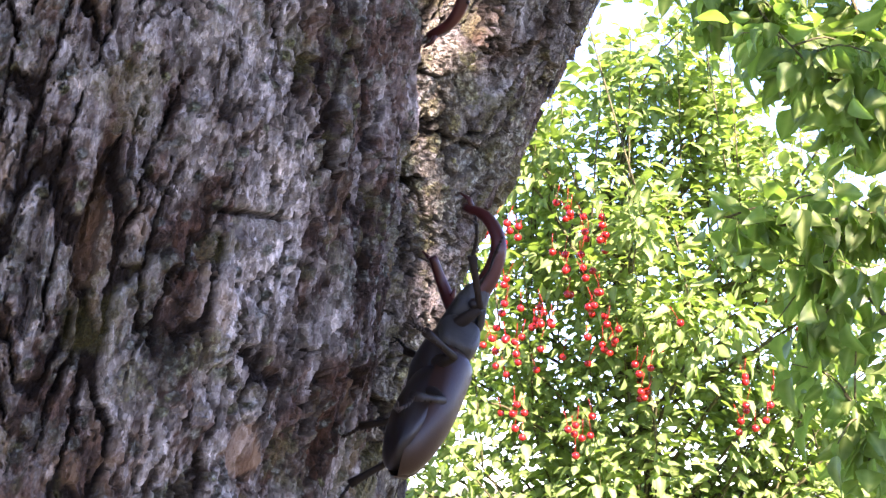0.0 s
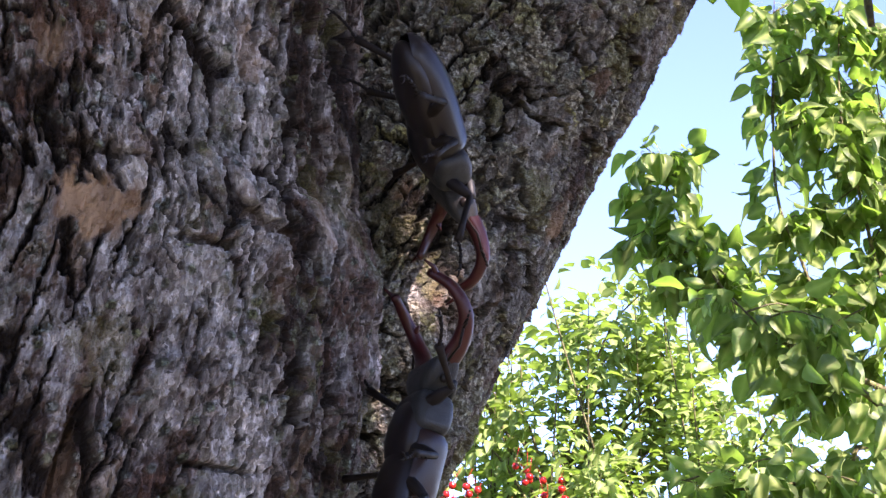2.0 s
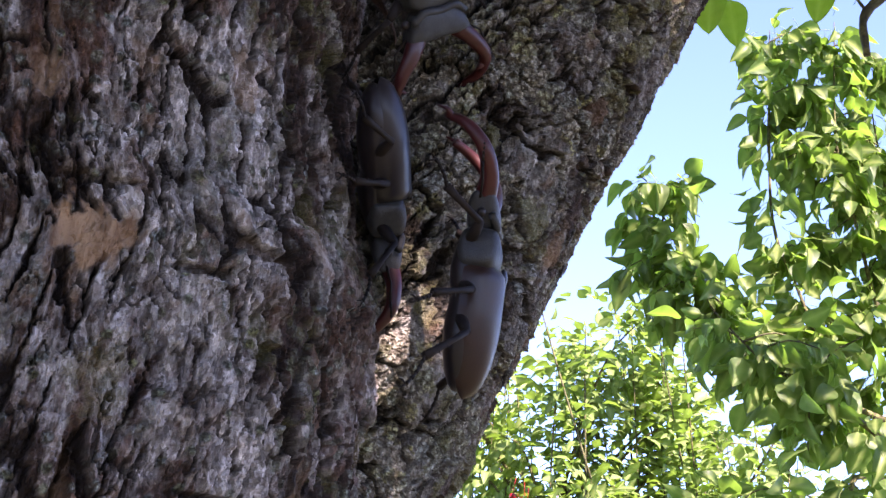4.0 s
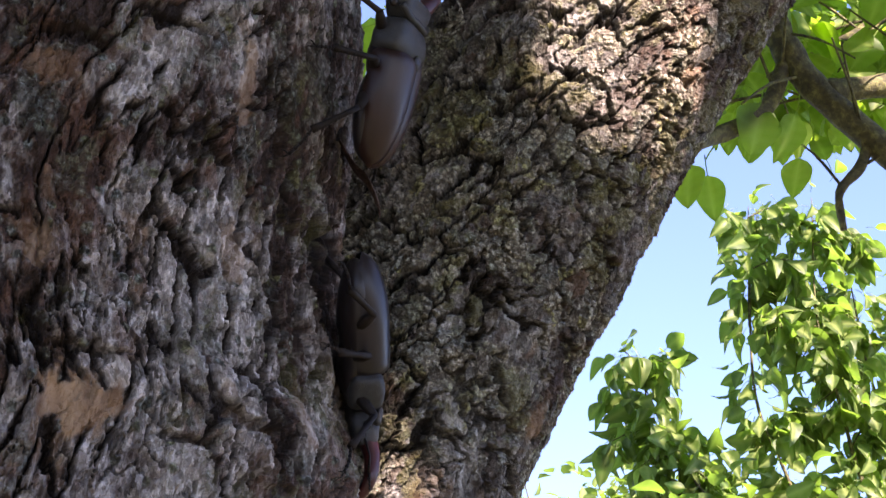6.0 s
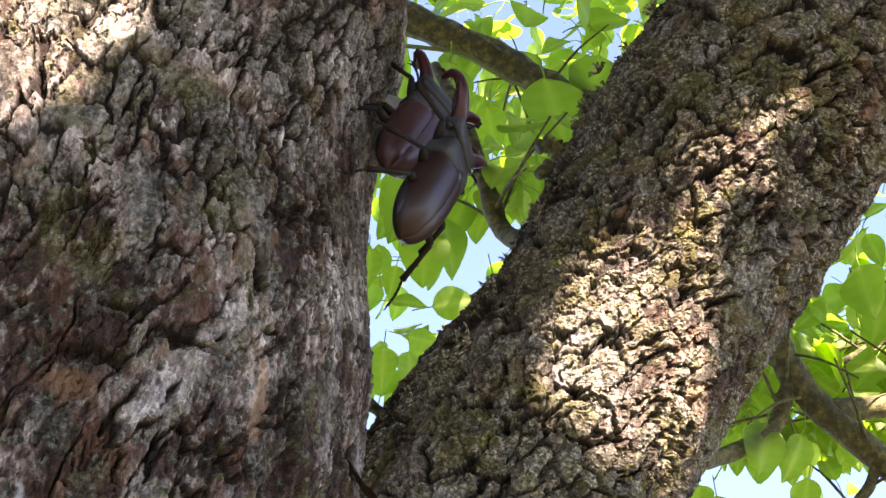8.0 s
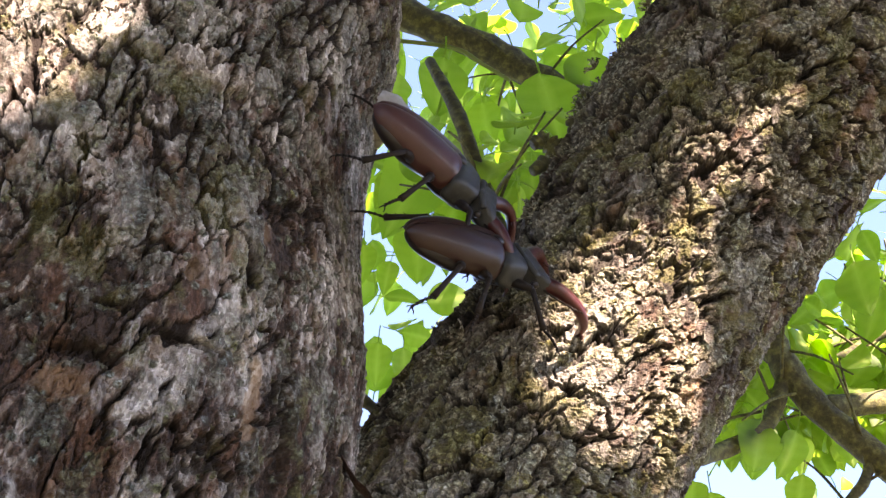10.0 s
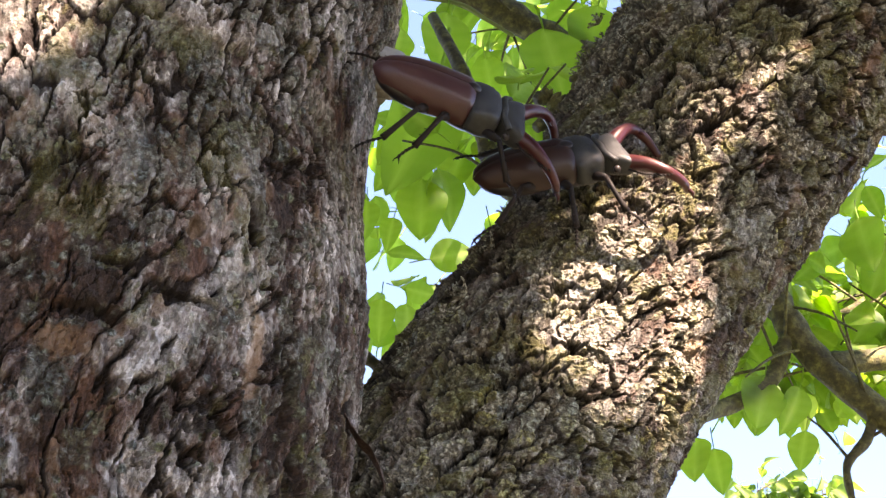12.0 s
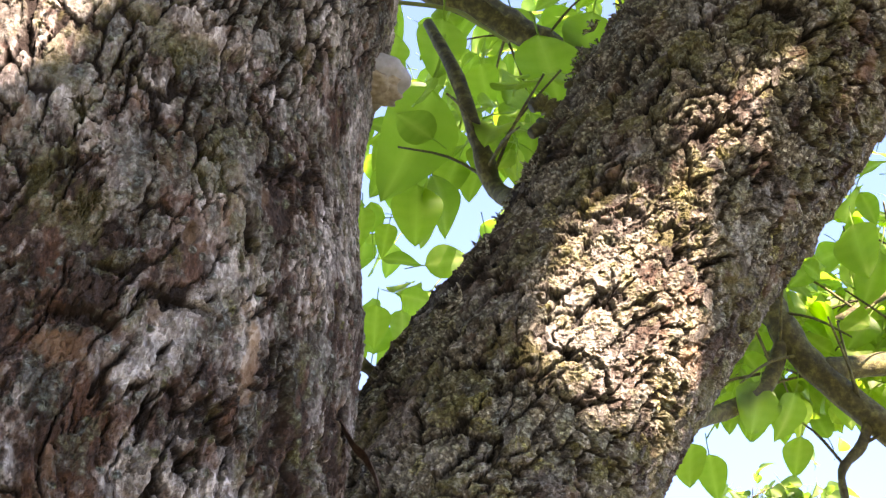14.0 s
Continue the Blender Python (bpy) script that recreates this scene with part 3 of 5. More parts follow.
def trunk_mesh():
    theta = spaced([-math.pi, radians(-18), radians(103), math.pi], [0.12, 0.0005 / TRUNK_R, 0.12])[:-1]
    zs = spaced([0.0, 1.36, 1.40, 1.93, 1.97, 2.7], [0.06, 0.004, 0.00052, 0.004, 0.06])
    t, z = np.meshgrid(theta, zs)
    edge = np.interp(z, EDGE_Z, EDGE_X)
    r = TRUNK_R * np.interp(z, [0, 0.35, 1.2, 2.7], [1.6, 1.15, 1.0, 0.9])
    u, v = t * TRUNK_R, z
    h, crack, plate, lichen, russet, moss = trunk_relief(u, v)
    bare = np.zeros_like(h)
    for cu, cv, ru, rv, out, wood in SCARS + UPPER_SCARS:
        k = dent(u, v, cu, cv, ru, rv, 0.35)
        out = out * 0.6
        h = h * (1 - 0.6 * k * (wood > 0.5)) + out * k
        bare = np.maximum(bare, wood * k)
        # deep dents get the near-black fissure tone too, as painted shade
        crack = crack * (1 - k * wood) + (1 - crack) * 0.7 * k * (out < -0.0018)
        lichen, moss = lichen * (1 - k), moss * (1 - k)
    bare = np.maximum(bare, 0.35 * step(fractal(u / 0.010, v / 0.022, 3, 77), 0.62, 1.0) * (1 - crack))
    x = edge - r + (r + h) * np.sin(t)
    y = TRUNK_Y - (r + h) * np.cos(t)
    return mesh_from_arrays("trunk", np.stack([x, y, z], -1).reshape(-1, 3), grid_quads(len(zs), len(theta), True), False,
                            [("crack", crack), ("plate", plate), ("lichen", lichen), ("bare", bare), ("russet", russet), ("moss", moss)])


LIMB_AXIS = [(-0.15, 0.50, 1.18), (-0.10, 0.515, 1.36), (-0.056, 0.52, 1.513), (-0.026, 0.52, 1.58), (0.041, 0.52, 1.71), (0.087, 0.522, 1.784), (0.152, 0.53, 1.900), (0.265, 0.55, 2.075), (0.318, 0.558, 2.155), (0.372, 0.57, 2.30), (0.42, 0.58, 2.50)]
LIMB_R = [0.07, 0.064, 0.058, 0.057, 0.056, 0.0525, 0.062, 0.062, 0.060, 0.056, 0.050]


def limb_mesh():
    line = spline(LIMB_AXIS, 24)
    rad = np.interp(np.linspace(0, 1, len(line)), np.linspace(0, 1, len(LIMB_R)), LIMB_R)
    length = np.concatenate([[0], np.cumsum(np.linalg.norm(np.diff(line, axis=0), axis=1))])
    total = length[-1]
    s = spaced([0, 0.24, 0.30, 0.98, 1.04, total], [0.04, 0.004, 0.00056, 0.004, 0.04])
    c = np.stack([np.interp(s, length, line[:, k]) for k in range(3)], -1)
    rr = np.interp(s, length, rad)
    d = np.gradient(c, s, axis=0)
    d /= np.linalg.norm(d, axis=1)[:, None]
    front = np.array([0, -1.0, 0]) - d * (d @ np.array([0, -1.0, 0]))[:, None]
    front /= np.linalg.norm(front, axis=1)[:, None]
    right = np.cross(d, front)
    phi = spaced([-math.pi, radians(-104), radians(104), math.pi], [0.12, 0.0006 / 0.057, 0.12])[:-1]
    p, q = np.meshgrid(phi, s)
    u = p * 0.057
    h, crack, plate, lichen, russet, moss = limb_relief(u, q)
    bare = np.zeros_like(h)
    for cu, cv, ru, rv in ((0.0506, 0.630, 0.005, 0.012), (0.0496, 0.788, 0.005, 0.016), (0.0534, 0.5295, 0.006, 0.009), (0.065, 0.482, 0.005, 0.012)):
        bare = np.maximum(bare, 0.8 * dent(u, q, cu, cv, ru, rv))
    bare = np.maximum(bare, 0.4 * step(fractal(u / 0.012, q / 0.02, 3, 177), 0.6, 0.9) * (1 - crack))
    lichen = lichen * (1 - bare)
    far = rr[:, None] + h
    co = c[:, None] + far[..., None] * (front[:, None] * np.cos(p)[..., None] + right[:, None] * np.sin(p)[..., None])
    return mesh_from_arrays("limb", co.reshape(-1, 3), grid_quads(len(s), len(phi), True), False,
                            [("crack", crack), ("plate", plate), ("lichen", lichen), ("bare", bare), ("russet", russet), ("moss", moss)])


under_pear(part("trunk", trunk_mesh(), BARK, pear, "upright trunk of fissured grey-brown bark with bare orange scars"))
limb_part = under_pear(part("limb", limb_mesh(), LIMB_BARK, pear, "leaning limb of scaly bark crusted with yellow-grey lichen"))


# ---- loose bark flakes and lichen tufts on the limb ----
def flake_mesh(seed, mat=LIMB_BARK, lichen=0.25):
    r = random.Random(seed)
    bm = bmesh.new()
    n = 9
    rim = [(0.0052 * r.uniform(0.55, 1.1) * math.cos(2 * math.pi * k / n), 0.0085 * r.uniform(0.55, 1.1) * math.sin(2 * math.pi * k / n)) for k in range(n)]
    top = [bm.verts.new((x, y, 0.0012 + 14 * x * x + r.uniform(-0.0003, 0.0003))) for x, y in rim]
    low = [bm.verts.new((x * 0.93, y * 0.93, -0.0004 + 14 * x * x)) for x, y in rim]
    mid, base = bm.verts.new((0, 0, 0.0014)), bm.verts.new((0, 0, -0.0006))
    for k in range(n):
        j = (k + 1) % n
        bm.faces.new((top[k], top[j], mid))
        bm.faces.new((low[j], low[k], base))
        bm.faces.new((low[k], low[j], top[j], top[k]))
    me = bpy.data.meshes.new("bark_flake")
    bm.to_mesh(me)
    bm.free()
    for key, value in (("plate", r.uniform(0.15, 0.5)), ("crack", 0.0), ("lichen", lichen), ("bare", 0.0)):
        me.attributes.new(key, "FLOAT", "POINT").data.foreach_set("value", np.full(len(me.vertices), value, np.float32))
    me.materials.append(mat)
    return me


def tuft_mesh(seed):
    """A small shrubby lichen: forked stubs from one foot."""
    r = random.Random(seed)
    bm = bmesh.new()
    for _ in range(9):
        d = Vector((r.gauss(0, 1), r.gauss(0, 1), r.uniform(0.3, 1.4))).normalized()
        p = d * r.uniform(0.002, 0.0045)
        tube(bm, [(0, 0, 0), p * 0.6, p], [0.0006, 0.0005, 0.0003], 4)
        for _ in range(2):
            q = p + (d + Vector((r.gauss(0, 0.7), r.gauss(0, 0.7), r.gauss(0, 0.5)))).normalized() * 0.0016
            tube(bm, [p, q], [0.0004, 0.0002], 4)
    me = bpy.data.meshes.new("lichen_tuft")
    bm.to_mesh(me)
    bm.free()
    for key, value in (("plate", 0.5), ("crack", 0.0), ("lichen", 1.0), ("bare", 0.0)):
        me.attributes.new(key, "FLOAT", "POINT").data.foreach_set("value", np.full(len(me.vertices), value, np.float32))
    me.materials.append(LIMB_BARK)
    return me


def dress_limb(limb_ob):
    r = random.Random(21)
    flakes, tufts = [flake_mesh(k) for k in range(6)], [tuft_mesh(k) for k in range(4)]
    line = spline(LIMB_AXIS, 24)
    lo, hi = 24 * 2, 24 * 7
    for n in range(150):
        i = r.randint(lo, hi)
        d = Vector(line[min(i + 1, len(line) - 1)] - line[i - 1]).normalized()
        front = Vector((0, -1, 0))
        front = (front - d * front.dot(d)).normalized()
        right = d.cross(front)
        tuft = n % 3 == 0
        ang = radians(r.choice((-1, 1)) * r.uniform(62, 100)) if n % 2 else radians(r.uniform(-95, 95))
        if tuft:
            ang = radians(r.uniform(-105, -40))
        out = front * math.cos(ang) + right * math.sin(ang)
        rad = float(np.interp(i / (len(line) - 1), np.linspace(0, 1, len(LIMB_R)), LIMB_R))
        p = Vector(line[i]) + out * (rad + (0.0002 if tuft else 0.0004))
        y = (d + Vector((r.gauss(0, 0.3), r.gauss(0, 0.3), r.gauss(0, 0.3)))).normalized()
        z = (out + d * r.uniform(-0.9, 0.2)).normalized()
        ob = new("lichen_tuft" if tuft else "bark_flake", r.choice(tufts if tuft else flakes))
        ob.parent = limb_ob
        ob.matrix_parent_inverse = Matrix.Translation(-pear_base) if limb_ob is pear else Matrix.Identity(4)
        ob.matrix_basis = leaf_pose(p, y, z, r.uniform(0.7, 1.2) * (1.0 if tuft else 0.5))


# ---- leaves ----
def leaf_shape(width, fold, droop, stalk, rows=9, half=2, wave=0.0):
    """One leaf, one metre long, that grows along +Y from its stalk's foot at the origin; faces +Z."""
    co, rib, quads = [], [], []
    for i in range(rows):
        a = i / (rows - 1)
        w = width * (max(0.0, math.sin(math.pi * a ** 0.88)) ** 0.80) * (1 - 0.06 * a) + 0.006 * (1 - a) + 0.002
        y = stalk + (1 - stalk) * a
        z = -droop * a * a
        for j in range(-half, half + 1):
            b = j / half
            co.append((w * b * 0.5, y - 0.06 * abs(b) * w, z + fold * abs(b) * w + wave * math.sin(a * 9 + b * 3) * abs(b)))
            rib.append(1.0 if j == 0 else 0.22 * (i % 2))
    n = 2 * half + 1
    for i in range(rows - 1):
        for j in range(n - 1):
            quads.append((i * n + j, i * n + j + 1, (i + 1) * n + j + 1, (i + 1) * n + j))
    # the stalk: a thin three-sided tube, bowed
    k0 = len(co)
    if rows < 5:
        return np.array(co), np.array(quads), np.array(rib)
    for i in range(4):
        a = i / 3
        for k in range(3):
            ang = 2 * math.pi * k / 3
            co.append((0.011 * math.cos(ang), stalk * a * 1.04, 0.10 * stalk * math.sin(math.pi * a) + 0.011 * math.sin(ang)))
            rib.append(1.0)
    for i in range(3):
        for k in range(3):
            quads.append((k0 + i * 3 + k, k0 + i * 3 + (k + 1) % 3, k0 + i * 3 + 3 + (k + 1) % 3, k0 + i * 3 + 3 + k))
    return np.array(co), np.array(quads), np.array(rib)


PEAR_SHAPES = [leaf_shape(0.52, 0.07, 0.14, 0.30, 11, 3, 0.020), leaf_shape(0.48, 0.13, 0.24, 0.34, 11, 3, 0.026), leaf_shape(0.56, 0.05, 0.10, 0.28, 11, 3, 0.024), leaf_shape(0.44, 0.18, 0.3, 0.34, 11, 3, 0.012)]
YOUNG_SHAPES = [leaf_shape(0.50, 0.20, 0.25, 0.30, 8, 2, 0.025), leaf_shape(0.46, 0.34, 0.40, 0.32, 8, 2, 0.02), leaf_shape(0.53, 0.12, 0.18, 0.28, 8, 2, 0.025), leaf_shape(0.42, 0.42, 0.45, 0.3, 8, 2, 0.02)]
CROWN_SHAPES = [leaf_shape(0.52, 0.07, 0.14, 0.30, 8, 2, 0.020), leaf_shape(0.48, 0.13, 0.24, 0.34, 8, 2, 0.026), leaf_shape(0.55, 0.05, 0.10, 0.28, 8, 2, 0.024)]
SHADE_SHAPES = [leaf_shape(0.62, 0.10, 0.10, 0.1, 4, 1), leaf_shape(0.58, 0.2, 0.2, 0.1, 4, 1)]
CHERRY_SHAPES = [leaf_shape(0.50, 0.18, 0.25, 0.2, 4, 1), leaf_shape(0.46, 0.30, 0.4, 0.2, 4, 1), leaf_shape(0.54, 0.08, 0.1, 0.2, 4, 1)]


def leaf_data(shapes, name, mat):
    out = []
    for co, quads, rib in shapes:
        me = mesh_from_arrays(name, co, quads, True, [("rib", rib)])
        me.materials.append(mat)
        out.append(me)
    return out


PEAR_MESHES = leaf_data(PEAR_SHAPES, "pear_leaf", PEAR_LEAF)
YOUNG_MESHES = leaf_data(YOUNG_SHAPES, "young_pear_leaf", YOUNG_LEAF)


def leaf_pose(p, along, face, size):
    """The pose of a leaf with its stalk's foot at p, that points along and faces face."""
    y = Vector(along).normalized()
    z = Vector(face)
    z = z - y * z.dot(y)
    z = z.normalized() if z.length > 1e-4 else y.orthogonal().normalized()
    x = y.cross(z)
    m = Matrix((x, y, z)).transposed().to_4x4()
    return Matrix.Translation(p) @ m @ Matrix.Scale(size, 4)


def joined_leaves(name, shapes, poses, mat, parent, kind="stuff", label=""):
    cos, quads, ribs, k = [], [], [], 0
    for n, m in enumerate(poses):
        co, q, rib = shapes[n % len(shapes)]
        m = np.array(m)
        cos.append(co @ m[:3, :3].T + m[:3, 3])
        quads.append(q + k)
        ribs.append(rib)
        k += len(co)
    me = mesh_from_arrays(name, np.concatenate(cos), np.concatenate(quads), True, [("rib", np.concatenate(ribs))])
    return part(name, me, mat, parent, label, kind)


def branch(name, pts, r0, r1, parent, per=5, n=10, knots=0.12):
    line = spline(pts, per)
    bm = bmesh.new()
    k = len(line)
    radii = [(r0 + (r1 - r0) * i / (k - 1)) * (1 + knots * random.uniform(-1, 1)) for i in range(k)]
    tube(bm, [tuple(p) for p in line], radii, n)
    return part(name, bm, TWIG, parent), line


def sprout(line, count, size, rnd, hang=0.5, spread=1.0, reach=0.0, lo=0.0, face=None, loose=0.45):
    """Poses of leaves along a line of twig points."""
    out = []
    for _ in range(count):
        a = rnd.uniform(lo, 1) * (len(line) - 1)
        i = min(int(a), len(line) - 2)
        p = Vector(line[i] * (1 - a + i) + line[i + 1] * (a - i))
        d = Vector(line[i + 1] - line[i]).normalized()
        side = Vector((rnd.gauss(0, 1), rnd.gauss(0, 1), rnd.gauss(0, 0.7)))
        side = (side - d * side.dot(d)).normalized()
        p = p + side * abs(rnd.gauss(0, 1)) * reach
        along = side * spread + d * rnd.uniform(0.0, 0.8) + Vector((0, 0, -hang * rnd.uniform(0.3, 1.6)))
        f = Vector(face) if face else Vector((0, 0, 1))
        f = f + Vector((rnd.gauss(0, loose), rnd.gauss(0, loose), rnd.gauss(0, loose)))
        out.append(leaf_pose(p, along, f, size * rnd.uniform(0.65, 1.2)))
    return out


def single_leaves(poses, parent, shift=None, meshes=PEAR_MESHES):
    for n, m in enumerate(poses):
        ob = new("leaf", meshes[n % len(meshes)])
        ob.parent = parent
        if shift:
            ob.matrix_parent_inverse = Matrix.Translation(-shift)
        ob.matrix_basis = m


dress_limb(limb_part)


# ---- small growths: bark curl, snag and lichen crest on the limb's upper edge, dead stub in the fork ----
def bark_strip(pts, width, thick, name, parent):
    """A curled strip of loose bark along a line, ragged at its edges."""
    line = spline(pts, 6)
    r = random.Random(len(pts) * 7 + 3)
    bm = bmesh.new()
    rows = []
    for i, p in enumerate(line):
        a = i / (len(line) - 1)
        w = width * (0.35 + 0.65 * math.sin(math.pi * (0.15 + 0.8 * a))) * r.uniform(0.8, 1.15)
        ring = [(-w, 0.0), (-w * 0.3, thick), (w * 0.4, thick * 1.1), (w, 0.2 * thick), (w * 0.3, -thick * 0.4), (-w * 0.4, -thick * 0.5)]
        rows.append([bm.verts.new((p[0] + 0.35 * z, p[1] + x * 0.9, p[2] + z)) for x, z in ring])
    for a, b in zip(rows, rows[1:]):
        for k in range(6):
            bm.faces.new((a[k], a[(k + 1) % 6], b[(k + 1) % 6], b[k]))
    bm.faces.new(rows[0][::-1])
    bm.faces.new(rows[-1])
    me = bpy.data.meshes.new(name)
    bm.to_mesh(me)
    bm.free()
    for key, value in (("plate", 0.22), ("russet", 0.4)):
        me.attributes.new(key, "FLOAT", "POINT").data.foreach_set("value", np.full(len(me.vertices), value, np.float32))
    me.materials.append(BARK)
    ob = new(name, me)
    ob.parent = parent
    return under_pear(ob)


bark_strip([(-0.0157, 0.452, 1.690), (-0.0110, 0.452, 1.6815), (-0.0070, 0.453, 1.6775), (-0.0035, 0.455, 1.6705), (-0.0025, 0.457, 1.667)], 0.005, 0.0011, "bark_curl", pear)
bark_strip([(-0.020, 0.458, 1.737), (-0.0155, 0.456, 1.727), (-0.0125, 0.456, 1.716), (-0.0130, 0.458, 1.706)], 0.004, 0.0010, "bark_curl", pear)
under_pear(branch("stub", [(-0.04, 0.59, 1.806), (-0.022, 0.60, 1.801), (-0.012, 0.60, 1.797), (-0.0035, 0.598, 1.7885), (0.006, 0.590, 1.777)], 0.0032, 0.0024, pear, 5, 8, 0.2)[0])
for pts, r0, r1 in (([(0.078, 0.515, 1.858), (0.068, 0.514, 1.868), (0.062, 0.513, 1.873), (0.0575, 0.512, 1.870)], 0.0055, 0.0022), ([(0.070, 0.516, 1.860), (0.062, 0.514, 1.861), (0.0570, 0.512, 1.856)], 0.0048, 0.0018), ([(0.080, 0.514, 1.868), (0.075, 0.512, 1.877), (0.073, 0.510, 1.882)], 0.0040, 0.0015)):
    under_pear(branch("snag", pts, r0, r1, pear, 8, 10, 0.45)[0])
r = random.Random(5)
crest = [(0.1149, 1.9349), (0.1081, 1.9264), (0.1013, 1.9181), (0.0933, 1.9082), (0.0854, 1.8985), (0.0776, 1.889)]
tufts = [tuft_mesh(k) for k in (11, 12, 13)]
for n in range(46):
    x, z = crest[n % 6]
    ob = new("lichen_tuft", tufts[n % 3])
    ob.parent = limb_part
    ob.matrix_basis = leaf_pose(Vector((x + r.gauss(0.002, 0.0035), 0.512 + r.gauss(-0.004, 0.008), z + r.gauss(-0.002, 0.003))), (r.gauss(0, 1), r.gauss(0, 1), r.gauss(0, 1)), (-0.8, -0.4, 0.6), r.uniform(0.5, 1.1))

# ---- upper boughs of the pear tree, seen through the fork and beside the limb ----
rnd = random.Random(11)
UPPER = [
    ([(-0.058, 0.85, 2.302), (0.008, 0.85, 2.259), (0.064, 0.85, 2.228), (0.103, 0.85, 2.2), (0.148, 0.82, 2.158), (0.26, 0.60, 2.05)], 0.012, 0.010),
    ([(0.10, 0.60, 1.88), (0.061, 0.7, 1.959), (0.048, 0.7, 1.993), (0.036, 0.7, 2.041), (0.02, 0.72, 2.10)], 0.0068, 0.0036),
    ([(0.17, 0.62, 2.03), (0.228, 0.83, 2.004), (0.244, 0.85, 1.97), (0.262, 0.85, 1.939), (0.298, 0.85, 1.9), (0.329, 0.85, 1.863), (0.40, 0.86, 1.80)], 0.0100, 0.008),
    ([(0.262, 0.85, 1.939), (0.305, 0.86, 1.951), (0.355, 0.88, 1.968), (0.45, 0.90, 2.0)], 0.008, 0.005),
    ([(0.243, 0.85, 1.962), (0.226, 0.85, 1.926), (0.182, 0.83, 1.895), (0.15, 0.75, 1.86)], 0.005, 0.006),
    ([(0.289, 0.85, 1.908), (0.281, 0.85, 1.889), (0.267, 0.85, 1.872), (0.267, 0.85, 1.848)], 0.004, 0.002),
    ([(0.255, 0.95, 2.004), (0.31, 0.95, 2.036), (0.348, 0.95, 2.06), (0.42, 0.97, 2.09)], 0.005, 0.003),
]
STEM = leaf_material("pale_stem", (0.16, 0.20, 0.06), (0.24, 0.29, 0.10), (0.2, 0.3, 0.06), 0.1)
upper_lines = []
ob, _ = branch("stem", [(-0.03, 0.80, 2.192), (0.0343, 0.80, 2.1846), (0.0566, 0.80, 2.1702), (0.0748, 0.80, 2.1559)], 0.0018, 0.0012, pear, 5, 6, 0.05)
ob.data.materials.clear()
ob.data.materials.append(STEM)
under_pear(ob)
for pts, r0, r1 in UPPER:
    ob, line = branch("branch", pts, r0, r1, pear)
    under_pear(ob)
    upper_lines.append(line)


def in_clear(p):
    """True where the camera should see open sky beside the limb."""
    side, lift = p.x / (p.y + 0.02), (p.z - 1.44) / (p.y + 0.02)
    return (side > 0.14 and lift < 0.535) or (side > 0.06 and lift < 0.45)


def twigs(starts, rnd, length, droop, r=0.0011, parent=pear, shift=pear_base):
    """Short twigs from points of a bough; returns their lines."""
    out = []
    for p in starts:
        d = Vector((rnd.gauss(0, 1), rnd.gauss(0, 0.7), rnd.gauss(0.1, 0.7))).normalized()
        a = Vector(p)
        b = a + d * length * 0.5
        c = b + (d + Vector((0, 0, -droop))).normalized() * length * 0.5
        if parent is pear and in_clear(c):
            continue
        ob, line = branch("twig", [a, b, c], r, r * 0.55, parent, 3, 6)
        if shift:
            ob.matrix_parent_inverse = Matrix.Translation(-shift)
        out.append(line)
    return out


upper_poses = []
for k, line in enumerate(upper_lines):
    starts = [line[int(rnd.uniform(0.05, 1) * (len(line) - 1))] for _ in range(15 if line[0][0] > 0.15 else 6)]
    for tw in twigs(starts, rnd, 0.07, 0.3):
        upper_poses += sprout(tw, 15 if line[0][0] > 0.15 else 10, 0.044 if line[0][0] > 0.15 else 0.050, rnd, 0.8, 0.7, 0.005, 0.1)


def clear_sky(m):
    return in_clear(m @ Vector((0, 0.6, 0)))


upper_poses = [m for m in upper_poses if not clear_sky(m)]
# pushed back along lines from the camera's eye, to keep their place in view
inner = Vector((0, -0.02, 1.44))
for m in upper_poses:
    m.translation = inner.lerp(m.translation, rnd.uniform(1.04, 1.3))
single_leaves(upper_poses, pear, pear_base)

# leaves that stand out singly: foot, and the way to the tip in x and z
FORK_LEAVES = [
    (0.032, 0.800, 2.177, -0.003, -0.048), (0.025, 0.760, 2.100, -0.019, -0.076), (0.016, 0.820, 2.055, -0.001, -0.043), (-0.018, 0.800, 2.023, -0.000, -0.027), (0.045, 0.860, 2.106, -0.013, -0.034), (-0.002, 0.820, 2.066, -0.010, -0.018), (0.094, 0.800, 2.164, 0.012, -0.055), (0.061, 0.880, 2.207, 0.003, -0.039), (0.019, 0.840, 2.006, 0.030, 0.007), (-0.008, 0.840, 1.979, -0.002, -0.029), (0.007, 0.840, 1.975, 0.002, -0.027), (0.003, 0.900, 2.025, 0.026, -0.004), (0.139, 0.840, 2.221, -0.011, -0.052), (0.081, 0.860, 2.243, 0.011, -0.039), (0.165, 0.880, 2.247, 0.009, -0.048), (-0.001, 0.860, 2.052, -0.005, -0.024), (0.001, 0.840, 2.197, -0.003, -0.035), (0.061, 0.860, 2.051, 0.007, -0.031),
]
